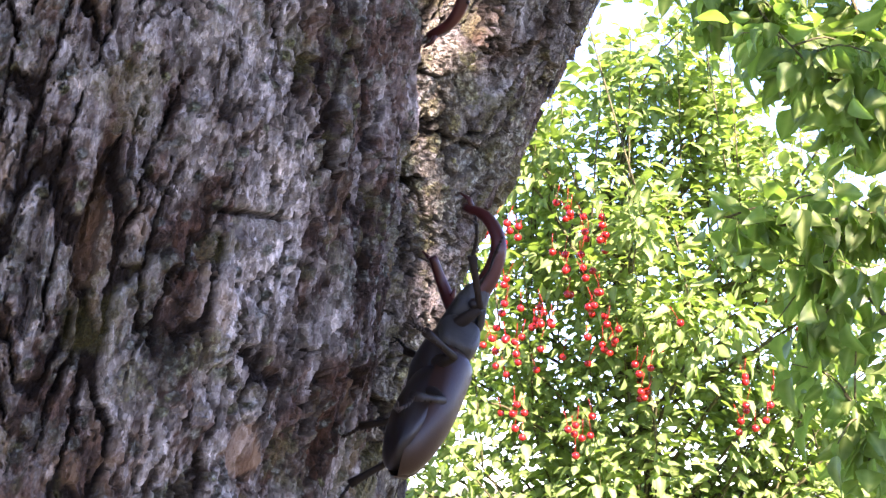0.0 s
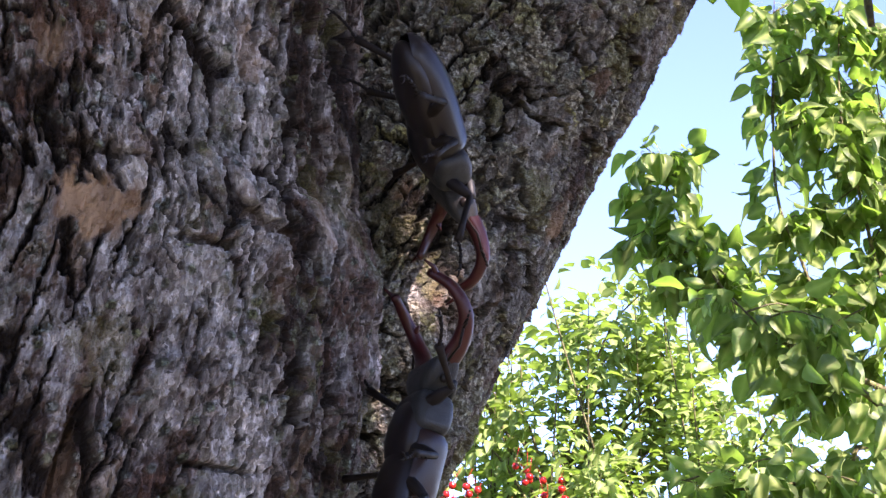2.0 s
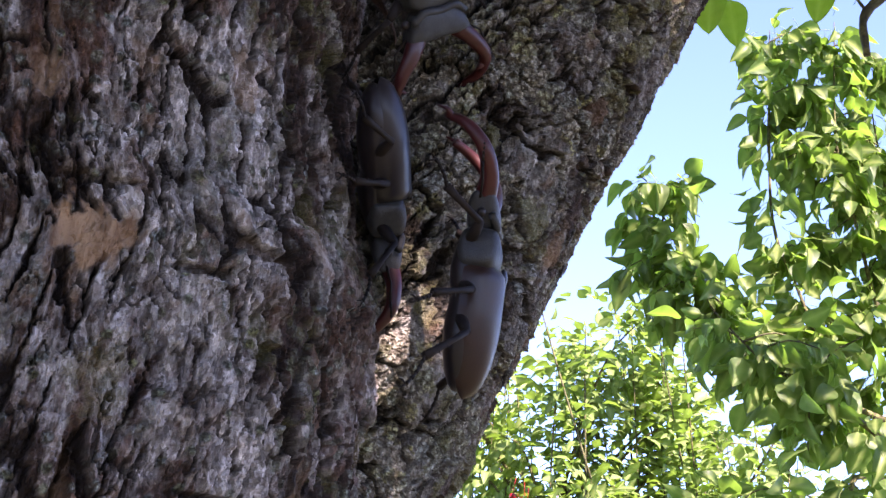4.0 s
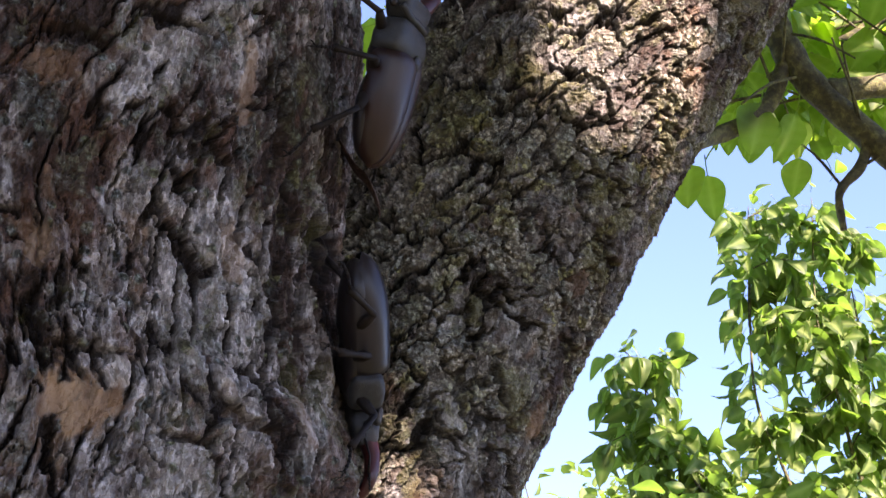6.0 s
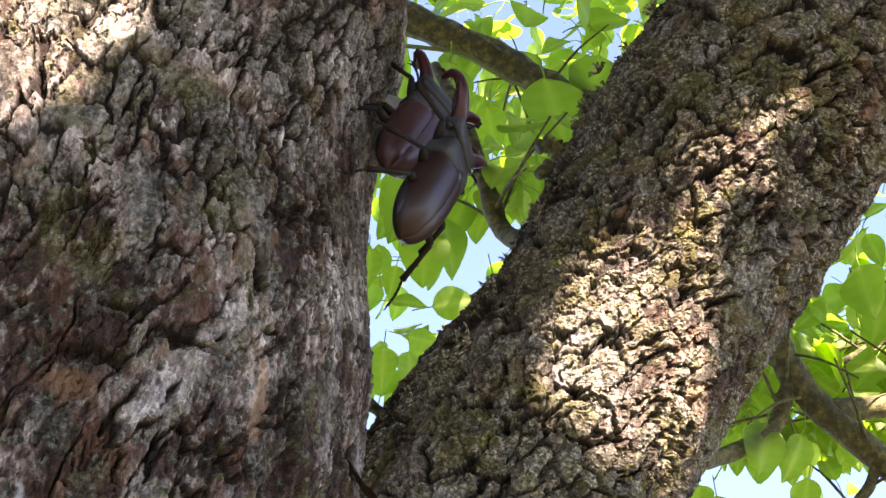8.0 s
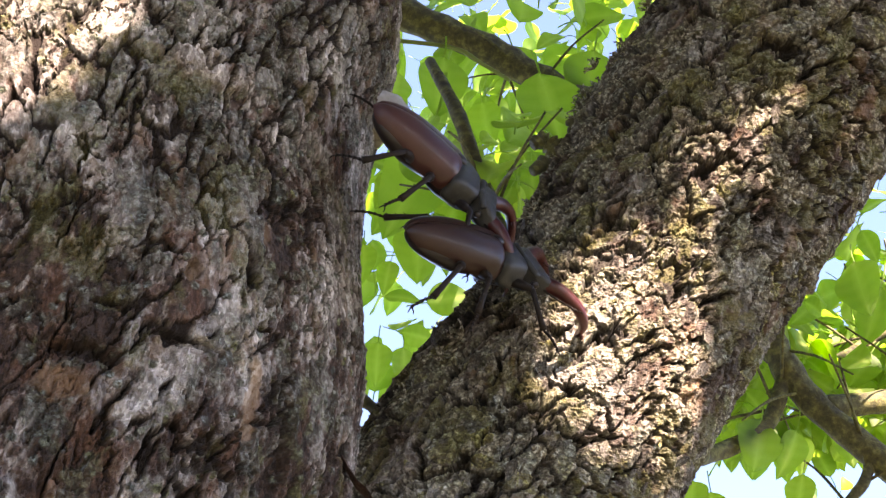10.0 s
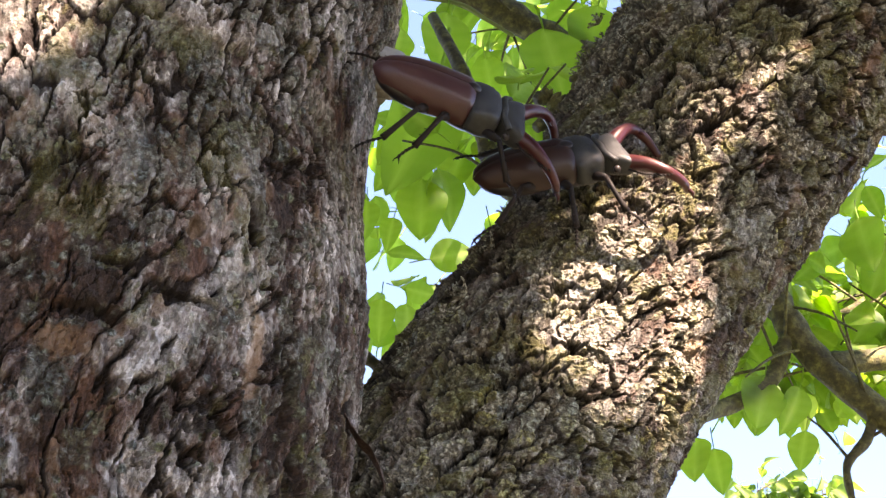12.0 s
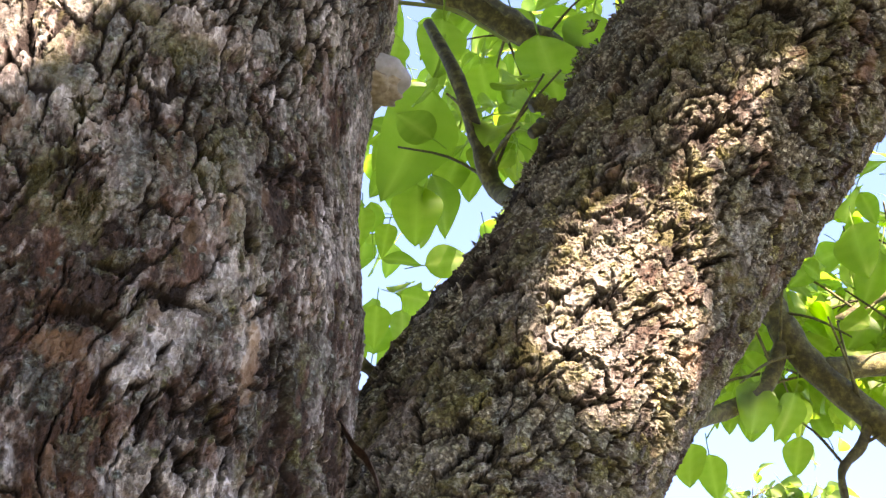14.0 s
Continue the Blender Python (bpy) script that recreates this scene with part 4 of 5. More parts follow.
SIDE_LEAVES = [
    (0.224, 0.850, 1.930, -0.009, -0.038), (0.246, 0.850, 1.927, -0.009, -0.031), (0.246, 0.850, 1.896, -0.008, -0.025), (0.187, 0.840, 1.881, 0.002, -0.028), (0.177, 0.840, 1.884, -0.006, -0.029), (0.250, 0.880, 2.006, 0.029, 0.009), (0.301, 0.860, 2.055, -0.004, -0.046), (0.319, 0.860, 2.042, -0.012, -0.039), (0.285, 0.900, 2.050, -0.017, -0.014), (0.318, 0.880, 2.102, 0.012, -0.023), (0.211, 0.860, 1.932, -0.006, -0.022), (0.281, 0.880, 1.944, 0.003, -0.028), (0.317, 0.900, 2.011, -0.019, -0.026),
]
placed = []
for x, y, z, dx, dz in FORK_LEAVES + SIDE_LEAVES:
    long = math.hypot(dx, dz)
    foot = Vector((x, y, z)) - Vector((dx, 0, dz)) * 0.35
    placed.append(leaf_pose(foot, (dx, rnd.uniform(-0.3, 0.3) * long, dz), (rnd.gauss(0, 0.3), -1, rnd.uniform(-0.7, 0.2)), long * 1.4))
single_leaves(placed, pear, pear_base)

# more of the crown behind the fork, higher and farther off
crown_poses = []
for _ in range(420):
    a = Vector((rnd.uniform(-0.35, 0.75), rnd.uniform(0.9, 1.5), rnd.uniform(1.95, 2.9)))
    if abs(a.x) < 0.16 and rnd.random() < 0.25:
        continue
    line = np.array([a, a + Vector((rnd.gauss(0, 0.06), rnd.gauss(0, 0.06), rnd.gauss(0, 0.04)))])
    crown_poses += [m for m in sprout(line, 5, 0.062, rnd, 0.7, 0.8, 0.02) if not clear_sky(m)]

# unseen leaf screen added over and behind the camera to shade the trunk
# gaps kept in the screen along the sun's rays, to light chosen patches
LIT = [((0.106, 0.470, 1.792), 0.020), ((0.082, 0.469, 1.784), 0.011), ((0.073, 0.469, 1.773), 0.022), ((0.095, 0.471, 1.772), 0.022), ((0.061, 0.467, 1.750), 0.019), ((0.081, 0.469, 1.749), 0.021),
       ((0.066, 0.467, 1.727), 0.021), ((0.087, 0.474, 1.732), 0.019), ((0.108, 0.490, 1.737), 0.013), ((0.096, 0.489, 1.712), 0.013), ((0.118, 0.474, 1.815), 0.022), ((0.112, 0.490, 1.755), 0.010), ((0.179, 0.491, 1.853), 0.011), ((0.196, 0.492, 1.880), 0.011), ((0.143, 0.479, 1.815), 0.011), ((0.139, 0.469, 1.850), 0.014), ((0.162, 0.474, 1.868), 0.013), ((0.050, 0.468, 1.715), 0.011),
       ((-0.105, 0.365, 1.797), 0.020), ((-0.132, 0.368, 1.788), 0.021),
       ((0.036, 0.500, 1.588), 0.010), ((0.023, 0.498, 1.561), 0.009), ((-0.003, 0.495, 1.506), 0.017), ((-0.001, 0.469, 1.575), 0.019), ((0.000, 0.472, 1.598), 0.008)]
SUNNY = [((0.40, 0.98, 2.00), 0.24), ((0.0, 0.95, 1.98), 0.09)]
DAPPLED = [((0.52, 1.75, 2.05), 0.45)]


side_a = TO_SUN.cross(Vector((0, 0, 1))).normalized()
side_b = side_a.cross(TO_SUN)


def shades_lit(p, margin=0.030, sunny=SUNNY):
    for c, r in LIT:
        d = p - Vector(c)
        turn = math.atan2(d.dot(side_b), d.dot(side_a))
        r = r * (1 + 0.28 * math.sin(3 * turn + 310 * c[0]) + 0.2 * math.sin(7 * turn + 170 * c[2]))
        if (d - TO_SUN * d.dot(TO_SUN)).length < r + margin:
            return True
    for c, r in sunny:
        d = p - Vector(c)
        if (d - TO_SUN * d.dot(TO_SUN)).length < r:
            return True
    for c, r in DAPPLED if sunny else ():
        d = p - Vector(c)
        if (d - TO_SUN * d.dot(TO_SUN)).length < r and rnd.random() < 0.82:
            return True
    return False


centre = Vector((0.02, 0.45, 1.70))
shade_poses = []


def hanging(p, size):
    return leaf_pose(p, (rnd.gauss(0, 1), rnd.gauss(0, 1), rnd.gauss(-0.5, 0.6)), (rnd.gauss(0, 0.5), rnd.gauss(0, 0.5), 1), size * rnd.uniform(0.7, 1.15))


while len(shade_poses) < 7900:
    a, b = rnd.uniform(-0.75, 0.75), rnd.uniform(-0.75, 0.75)
    m = hanging(centre + side_a * a + side_b * b + TO_SUN * rnd.uniform(1.0, 1.7), 0.080)
    if not shades_lit(m @ Vector((0, 0.6, 0))):
        shade_poses.append(m)
# smaller leaves added round the gaps to trim the patches of sun
for c, r in LIT:
    for _ in range(650):
        a, far = rnd.uniform(0, 2 * math.pi), r + rnd.uniform(0.010, 0.055)
        m = hanging(Vector(c) + (side_a * math.cos(a) + side_b * math.sin(a)) * far + TO_SUN * rnd.uniform(0.95, 1.25), 0.033)
        if not shades_lit(m @ Vector((0, 0.6, 0)), rnd.uniform(-0.001, 0.013)):
            shade_poses.append(m)
# unseen dome of leaves added to dim the skylight, left open in the camera's view
while len(shade_poses) < 24000:
    turn, lift = rnd.uniform(-math.pi, math.pi), math.asin(rnd.uniform(-0.12, 1))
    r = rnd.uniform(1.25, 2.1)
    d = Vector((math.sin(turn) * math.cos(lift), -math.cos(turn) * math.cos(lift), math.sin(lift)))
    p = Vector((-0.05, 0.25, 1.6)) + d * r
    ahead = p - Vector((0, 0, 1.45))
    if ahead.y > 0.3 and abs(ahead.x) < 0.75 * ahead.y + 0.2 and ahead.z < 1.25 * ahead.y:
        continue
    if p.x > -0.35 and len(shade_poses) > 21500 or p.x > 0.4 and p.z < 2.5 and rnd.random() < 0.88:
        continue
    m = hanging(p, 0.10)
    if not shades_lit(m @ Vector((0, 0.6, 0))):
        shade_poses.append(m)
under_pear(joined_leaves("crown", SHADE_SHAPES, shade_poses, SCREEN_LEAF, pear, label="dense leaf screen of oval green leaves, added out of view to shade the trunk"))
under_pear(joined_leaves("foliage", CROWN_SHAPES, crown_poses, PEAR_LEAF, pear, label="backlit oval leaves high in the crown"))
# boughs added out of view, through the leaf screen
for k in (0, 1, 4):
    a = centre + side_a * (k - 2) * 0.3 + TO_SUN * 1.35
    ob, _ = branch("bough", [(-0.14, 0.48, 2.62), Vector((-0.1, 0.2, 2.75)).lerp(a, 0.4) + Vector((0, 0, 0.1)), a, a + side_b * 0.5], 0.02, 0.006, pear)
    under_pear(ob)


# true in the space that the camera looks into
def in_camera_view(p):
    ahead = p - Vector((0, 0, 1.45))
    return ahead.y > 0.2 and abs(ahead.x) < 0.5 * ahead.y + 0.25 and ahead.z < 1.25 * ahead.y + 0.1


# unseen boughs added to the leaf dome, clear of the view and the sun gaps
built = 0
for _ in range(1500):
    if built == 26:
        break
    turn, lift = rnd.uniform(-math.pi, math.pi), rnd.uniform(0.05, 1.2)
    d = Vector((math.sin(turn) * math.cos(lift), -math.cos(turn) * math.cos(lift), math.sin(lift)))
    root = Vector((-0.16, 0.47, rnd.uniform(2.25, 2.65))) if built % 3 else Vector((0.41, 0.58, 2.46))
    tip = Vector((-0.05, 0.25, 1.6)) + d * rnd.uniform(1.4, 1.9)
    mid = root.lerp(tip, 0.5) + Vector((0, 0, 0.12))
    if any(in_camera_view(q) or shades_lit(q, 0.05, ()) for q in (root.lerp(tip, k / 30) + Vector((0, 0, 0.48 * (k / 30) * (1 - k / 30))) for k in range(2, 31))):
        continue
    ob, line = branch("bough", [root, mid, tip], 0.03, 0.004, pear, 5, 8)
    under_pear(ob)
    built += 1


# ---- younger pear tree beside it ----
young = tagged(new("young_pear_tree"), "young pear tree with drooping glossy green leaves against the sky", "tree")
young.location = (0.95, 1.8, 0)
young_base = Vector((0.95, 1.8, 0))


def under_young(ob):
    ob.matrix_parent_inverse = Matrix.Translation(-young_base)
    return ob


ob, _ = branch("trunk", [(0.95, 1.8, 0), (0.93, 1.8, 0.7), (0.90, 1.82, 1.3), (0.88, 1.85, 1.9), (0.9, 1.9, 2.6)], 0.05, 0.02, young, 6, 14, 0.05)
under_young(ob)
YOUNG = [
    ([(0.89, 1.86, 1.62), (0.64, 1.9, 1.826), (0.508, 1.9, 1.893), (0.433, 1.9, 1.934), (0.387, 1.9, 1.979), (0.319, 1.9, 2.013)], 0.010, 0.003, 60),
    ([(0.508, 1.9, 1.893), (0.504, 1.9, 1.952), (0.484, 1.9, 2.02), (0.457, 1.9, 2.114), (0.463, 1.9, 2.281), (0.469, 1.9, 2.371)], 0.006, 0.002, 80),
    ([(0.89, 1.86, 1.75), (0.622, 1.9, 1.921), (0.558, 1.9, 2.121), (0.544, 1.9, 2.226), (0.553, 1.9, 2.384)], 0.006, 0.002, 80),
    ([(0.387, 1.9, 1.979), (0.344, 1.9, 2.06), (0.307, 1.9, 2.163)], 0.004, 0.002, 55),
    ([(0.89, 1.84, 1.60), (0.497, 1.62, 1.737), (0.434, 1.6, 1.715), (0.341, 1.6, 1.698), (0.264, 1.6, 1.709)], 0.007, 0.002, 45),
    ([(0.90, 1.82, 1.50), (0.509, 1.6, 1.754), (0.426, 1.6, 1.822), (0.368, 1.6, 1.857), (0.316, 1.6, 1.914)], 0.007, 0.002, 60),
    ([(0.91, 1.82, 1.25), (0.499, 1.6, 1.521), (0.43, 1.6, 1.609), (0.384, 1.6, 1.653), (0.34, 1.6, 1.659)], 0.007, 0.002, 45),
    ([(0.92, 1.82, 1.2), (0.497, 1.6, 1.467), (0.422, 1.6, 1.5), (0.364, 1.6, 1.559)], 0.007, 0.002, 40),
    ([(0.88, 1.86, 1.8), (0.70, 1.9, 1.95), (0.62, 1.92, 2.1), (0.60, 1.94, 2.32)], 0.007, 0.002, 60),
]


def open_gap(p):
    """True where the camera should see sky between the limb and the young tree's boughs."""
    side, lift = p.x / (p.y + 0.013), (p.z - 1.446) / (p.y + 0.013)
    return side < (0.122 if lift > 0.27 else 0.138) or (side < 0.213 and lift > 0.392)


near_poses = []
for k, (pts, r0, r1, count) in enumerate(YOUNG):
    ob, line = branch("branch", pts, r0 * 0.6, 0.0006, young, 5, 8)
    under_young(ob)
    keep = line[len(line) // 5:]
    starts = [keep[int(rnd.uniform(0.0, 1) * (len(keep) - 1))] for _ in range(9)]
    near = pts[-1][1] < 1.8
    size = 0.043 if near else 0.044
    count = int(count * (3.0 if near else 4.6))
    poses = sprout(keep, count // 2, size, rnd, 0.9, 0.75, 0.018, loose=1.0)
    for tw in twigs(starts, rnd, 0.075, 0.6, 0.0012, young, young_base):
        poses += sprout(tw, count // 12, size, rnd, 0.9, 0.75, 0.008, loose=1.0)
    near_poses += poses
near_poses = [m for m in near_poses if not open_gap(m @ Vector((0, 0.6, 0)))]
rnd.shuffle(near_poses)
single_leaves(near_poses[:290], young, young_base, YOUNG_MESHES)
under_young(joined_leaves("foliage", YOUNG_SHAPES, near_poses[290:], YOUNG_LEAF, young, label="drooping glossy oval leaves"))


# ---- cherry tree in the distance ----
cherry = tagged(new("cherry_tree"), "sunlit cherry tree full of bright red cherries", "tree")
cherry_base = Vector((0.55, 3.6, 0))
cherry.location = cherry_base
ob, _ = branch("trunk", [(0.55, 3.6, 0), (0.54, 3.6, 0.5), (0.50, 3.62, 1.0), (0.44, 3.6, 1.6), (0.36, 3.6, 2.1)], 0.05, 0.010, cherry, 6, 14, 0.05)
ob.matrix_parent_inverse = Matrix.Translation(-cherry_base)
rnd = random.Random(5)
cherry_poses, fruit = [], []
shoots_from = []
for k in range(245):
    h = 0.75 + 1.25 * rnd.random()
    root = Vector((0.54 - 0.15 * max(0, h - 0.6), 3.6, h))
    ang = rnd.uniform(0, 2 * math.pi)
    out = rnd.uniform(0.3, 1.0) * (1.15 - 0.45 * max(0, h - 0.9))
    tip = root + Vector((math.cos(ang) * out, math.sin(ang) * out * 0.7, rnd.uniform(0.1, 0.5)))
    if 150 <= k < 190:
        root.z = rnd.uniform(0.8, 1.3)
        tip = Vector((rnd.uniform(0.65, 1.25), rnd.uniform(3.3, 4.0), rnd.uniform(1.25, 1.85)))
    if k >= 190:
        root = Vector(rnd.choice(shoots_from))
        tip = root + Vector((rnd.gauss(-0.02, 0.07), rnd.gauss(0, 0.07), rnd.uniform(0.25, 0.6)))
        if k % 2:
            tip = Vector((rnd.uniform(0.12, 0.62), rnd.uniform(3.4, 3.75), rnd.uniform(2.25, 2.62)))
            root = Vector((tip.x + rnd.gauss(0.03, 0.05), 3.6, rnd.uniform(1.65, 1.95)))
    if 120 <= k < 150:
        root.z = rnd.uniform(0.8, 1.2)
        tip = Vector((rnd.uniform(-0.2, 0.32), rnd.uniform(3.2, 3.7), rnd.uniform(1.15, 1.8)))
    mid = root.lerp(tip, 0.55) + Vector((0, 0, rnd.uniform(-0.02, 0.12)))
    ob, line = branch("branch", [root, mid, tip], 0.005 if k < 190 else 0.0025, 0.0007, cherry, 5, 5)
    ob.matrix_parent_inverse = Matrix.Translation(-cherry_base)
    if k < 190:
        cherry_poses += sprout(line, 118, 0.042, rnd, 0.35, 0.9, 0.065, 0.1) + sprout(line, 26, 0.038, rnd, 0.2, 0.6, 0.022, 0.8)
        shoots_from += [p for p in line[len(line) // 2:] if 1.45 < p[2] < 2.1 and p[0] < 0.85]
    else:
        cherry_poses += sprout(line, 75, 0.042, rnd, 0.1, 0.8, 0.016, 0.1) + sprout(line, 8, 0.034, rnd, 0.0, 0.5, 0.004, 0.9)
    if tip.x < 0.95 and tip.y < 3.45 and tip.z < 2.05:
        for _ in range(4):
            a = line[int(rnd.uniform(0.35, 1) * (len(line) - 1))]
            if a[2] > 1.95 or a[1] > 3.55:
                continue
            for _ in range(rnd.randint(6, 11)):
                fruit.append(Vector(a) + Vector((rnd.gauss(0, 0.024), -0.09 + rnd.gauss(0, 0.03), -0.03 + rnd.gauss(0, 0.024))))
ob = joined_leaves("foliage", CHERRY_SHAPES, cherry_poses, CHERRY_LEAF, cherry, label="dense sunlit light green leaves")
ob.matrix_parent_inverse = Matrix.Translation(-cherry_base)
bm = bmesh.new()
bmesh.ops.create_uvsphere(bm, u_segments=10, v_segments=7, radius=0.0078)
for v in bm.verts:
    v.co.z -= 0.002 * math.exp(-(v.co.x ** 2 + v.co.y ** 2) / 0.00001) * (1 if v.co.z > 0 else -0.2)
tube(bm, [(0, 0, 0.007), (0.002, 0, 0.02), (0.006, 0.001, 0.036)], [0.0007, 0.0006, 0.0008], 4)
cherry_mesh = bpy.data.meshes.new("cherry")
for f in bm.faces:
    f.smooth = True
bm.to_mesh(cherry_mesh)
bm.free()
cherry_mesh.materials.append(CHERRY_SKIN)
fruit = sorted((p for p in fruit if 0.05 < p.x < 0.75 and 1.1 < p.z < 1.98), key=lambda p: p.y + 0.35 * p.x + rnd.gauss(0, 0.2))
# loose clumps near the front of the tree, placed to fit the camera's view
CLUMPS = [(0.25, 1.95), (0.30, 1.92), (0.12, 1.92), (0.23, 1.86), (0.11, 1.75), (0.12, 1.69), (0.18, 1.76), (0.29, 1.80), (0.30, 1.71), (0.14, 1.57), (0.26, 1.56), (0.38, 1.64), (0.60, 1.59)]
clumped = [Vector((x + rnd.gauss(0, 0.022), rnd.uniform(3.10, 3.28), z + rnd.gauss(0, 0.028))) for x, z in CLUMPS for _ in range(rnd.randint(5, 11))]
for p in clumped + fruit[60:190 - len(clumped)]:
    ob = new("cherry", cherry_mesh)
    ob.parent = cherry
    ob.matrix_parent_inverse = Matrix.Translation(-cherry_base)
    ob.matrix_basis = pose(*p, rnd.uniform(-20, 20), rnd.uniform(-20, 20), rnd.uniform(0, 360))


# ---- bracket fungus on the trunk's edge ----
def build_fungus():
    thing = tagged(new("bracket_fungus"), "pale grey rounded bracket fungus with a brown underside on the trunk", "fungus")
    thing.matrix_basis = pose(-0.006, 0.470, 1.849, 0, 8, 0)
    bm = bmesh.new()
    bmesh.ops.create_icosphere(bm, subdivisions=4, radius=1)
    for v in bm.verts:
        n = noise.noise(v.co * 2.2) * 0.10 + noise.noise(v.co * 7) * 0.015
        v.co = Vector((v.co.x * 0.0125, v.co.y * 0.011, v.co.z * (0.0085 if v.co.z > 0 else 0.006))) * (1 + n)
    part("cap", bm, FUNGUS, thing)
    bm = bmesh.new()
    bmesh.ops.create_icosphere(bm, subdivisions=4, radius=1)
    for v in bm.verts:
        n = noise.noise(v.co * 3.1 + Vector((4, 0, 0))) * 0.3 + noise.noise(v.co * 9) * 0.12
        v.co = Vector((v.co.x * 0.0115, v.co.y * 0.010, v.co.z * 0.0055)) * (1 + n) + Vector((-0.003, 0, -0.0055))
    part("underside", bm, FUNGUS_RIM, thing, "ragged brown underside")


build_fungus()


# ---- stag beetles ----
def shell_grid(fn, nu, nv):
    """A surface from a function of two numbers from 0 to 1, as a bmesh."""
    bm = bmesh.new()
    rows = [[bm.verts.new(fn(i / (nu - 1), j / (nv - 1))) for j in range(nv)] for i in range(nu)]
    for a, b in zip(rows, rows[1:]):
        for j in range(nv - 1):
            bm.faces.new((a[j], a[j + 1], b[j + 1], b[j]))
    bmesh.ops.remove_doubles(bm, verts=bm.verts[:], dist=1e-6)
    return bm


def rounded_block(sx, sy, sz, power, centre, taper=0.0, bulge=0.0):
    bm = bmesh.new()
    bmesh.ops.create_icosphere(bm, subdivisions=4, radius=1)
    for v in bm.verts:
        c = [math.copysign(abs(k) ** (2 / power), k) for k in v.co]
        w = 1 + taper * c[1]
        v.co = Vector((c[0] * sx * w, c[1] * sy + bulge * abs(c[0]) ** 2 * sy, c[2] * sz * (1 - 0.15 * abs(c[1])))) + Vector(centre)
    return bm


def leg(side, y, reach, forward, drop):
    """Thigh, spined shin and segmented foot; its origin is the hip."""
    s = side
    bm = bmesh.new()
    knee = Vector((s * reach * 0.45, forward * 0.40, 0.0035))
    ankle = Vector((s * reach * 0.86, forward * 0.95, -drop * 0.62))
    toe = Vector((s * reach * 1.08, forward * 1.45, -drop))
    tube(bm, [(0, 0, 0), knee * 0.25, knee * 0.6, knee], [0.0010, 0.0017, 0.0016, 0.0010], 8)
    tube(bm, [knee, knee.lerp(ankle, 0.35), knee.lerp(ankle, 0.8), ankle], [0.0009, 0.0008, 0.0010, 0.0012], 7)
    for k in (0.45, 0.65, 0.85):
        p = knee.lerp(ankle, k)
        tube(bm, [p, p + Vector((s * 0.0012, math.copysign(0.0016, forward), 0.0003))], [0.0004, 0.0001], 5)
    prev = ankle
    for k in range(1, 6):
        p = ankle.lerp(toe, k / 5) + Vector((0, 0, 0.0006 * math.sin(k * 0.6)))
        tube(bm, [prev, prev.lerp(p, 0.6), p], [0.00035, 0.00045, 0.0006], 6)
        prev = p
    for q in (-1, 1):
        tube(bm, [toe, toe + Vector((s * 0.001, q * 0.0008, -0.0008)), toe + Vector((s * 0.0013, q * 0.0009, -0.0016))], [0.0003, 0.0002, 0.0001], 5)
    return bm


def mandible(side, size):
    s = side
    bm = bmesh.new()
    line = spline([(0, 0, 0), (s * 0.0046, 0.0052, 0.0010), (s * 0.0088, 0.0108, -0.0006), (s * 0.0088, 0.0160, -0.0052), (s * 0.0050, 0.0192, -0.0106)], 6) * size
    k = len(line)
    tube(bm, line, [size * (0.0030 - 0.0019 * (i / (k - 1)) ** 0.7) for i in range(k)], 10)
    at = Vector(line[int(k * 0.56)])
    tube(bm, [at, at + Vector((-s * 0.0017, 0.0012, -0.0002)) * size, at + Vector((-s * 0.0032, 0.0018, -0.0004)) * size], [0.0012 * size, 0.0007 * size, 0.0002 * size], 8)
    for j in (0.68, 0.77, 0.85):
        p = Vector(line[int(k * j)])
        tube(bm, [p, p + Vector((-s * 0.0013, 0.0003, -0.0001)) * size], [0.0006 * size, 0.0002 * size], 6)
    p = Vector(line[-3])
    tube(bm, [p, p + Vector((s * 0.0008, 0.0018, -0.0020)) * size, p + Vector((s * 0.0004, 0.0026, -0.0044)) * size], [0.0008 * size, 0.0006 * size, 0.0002 * size], 7)
    return bm


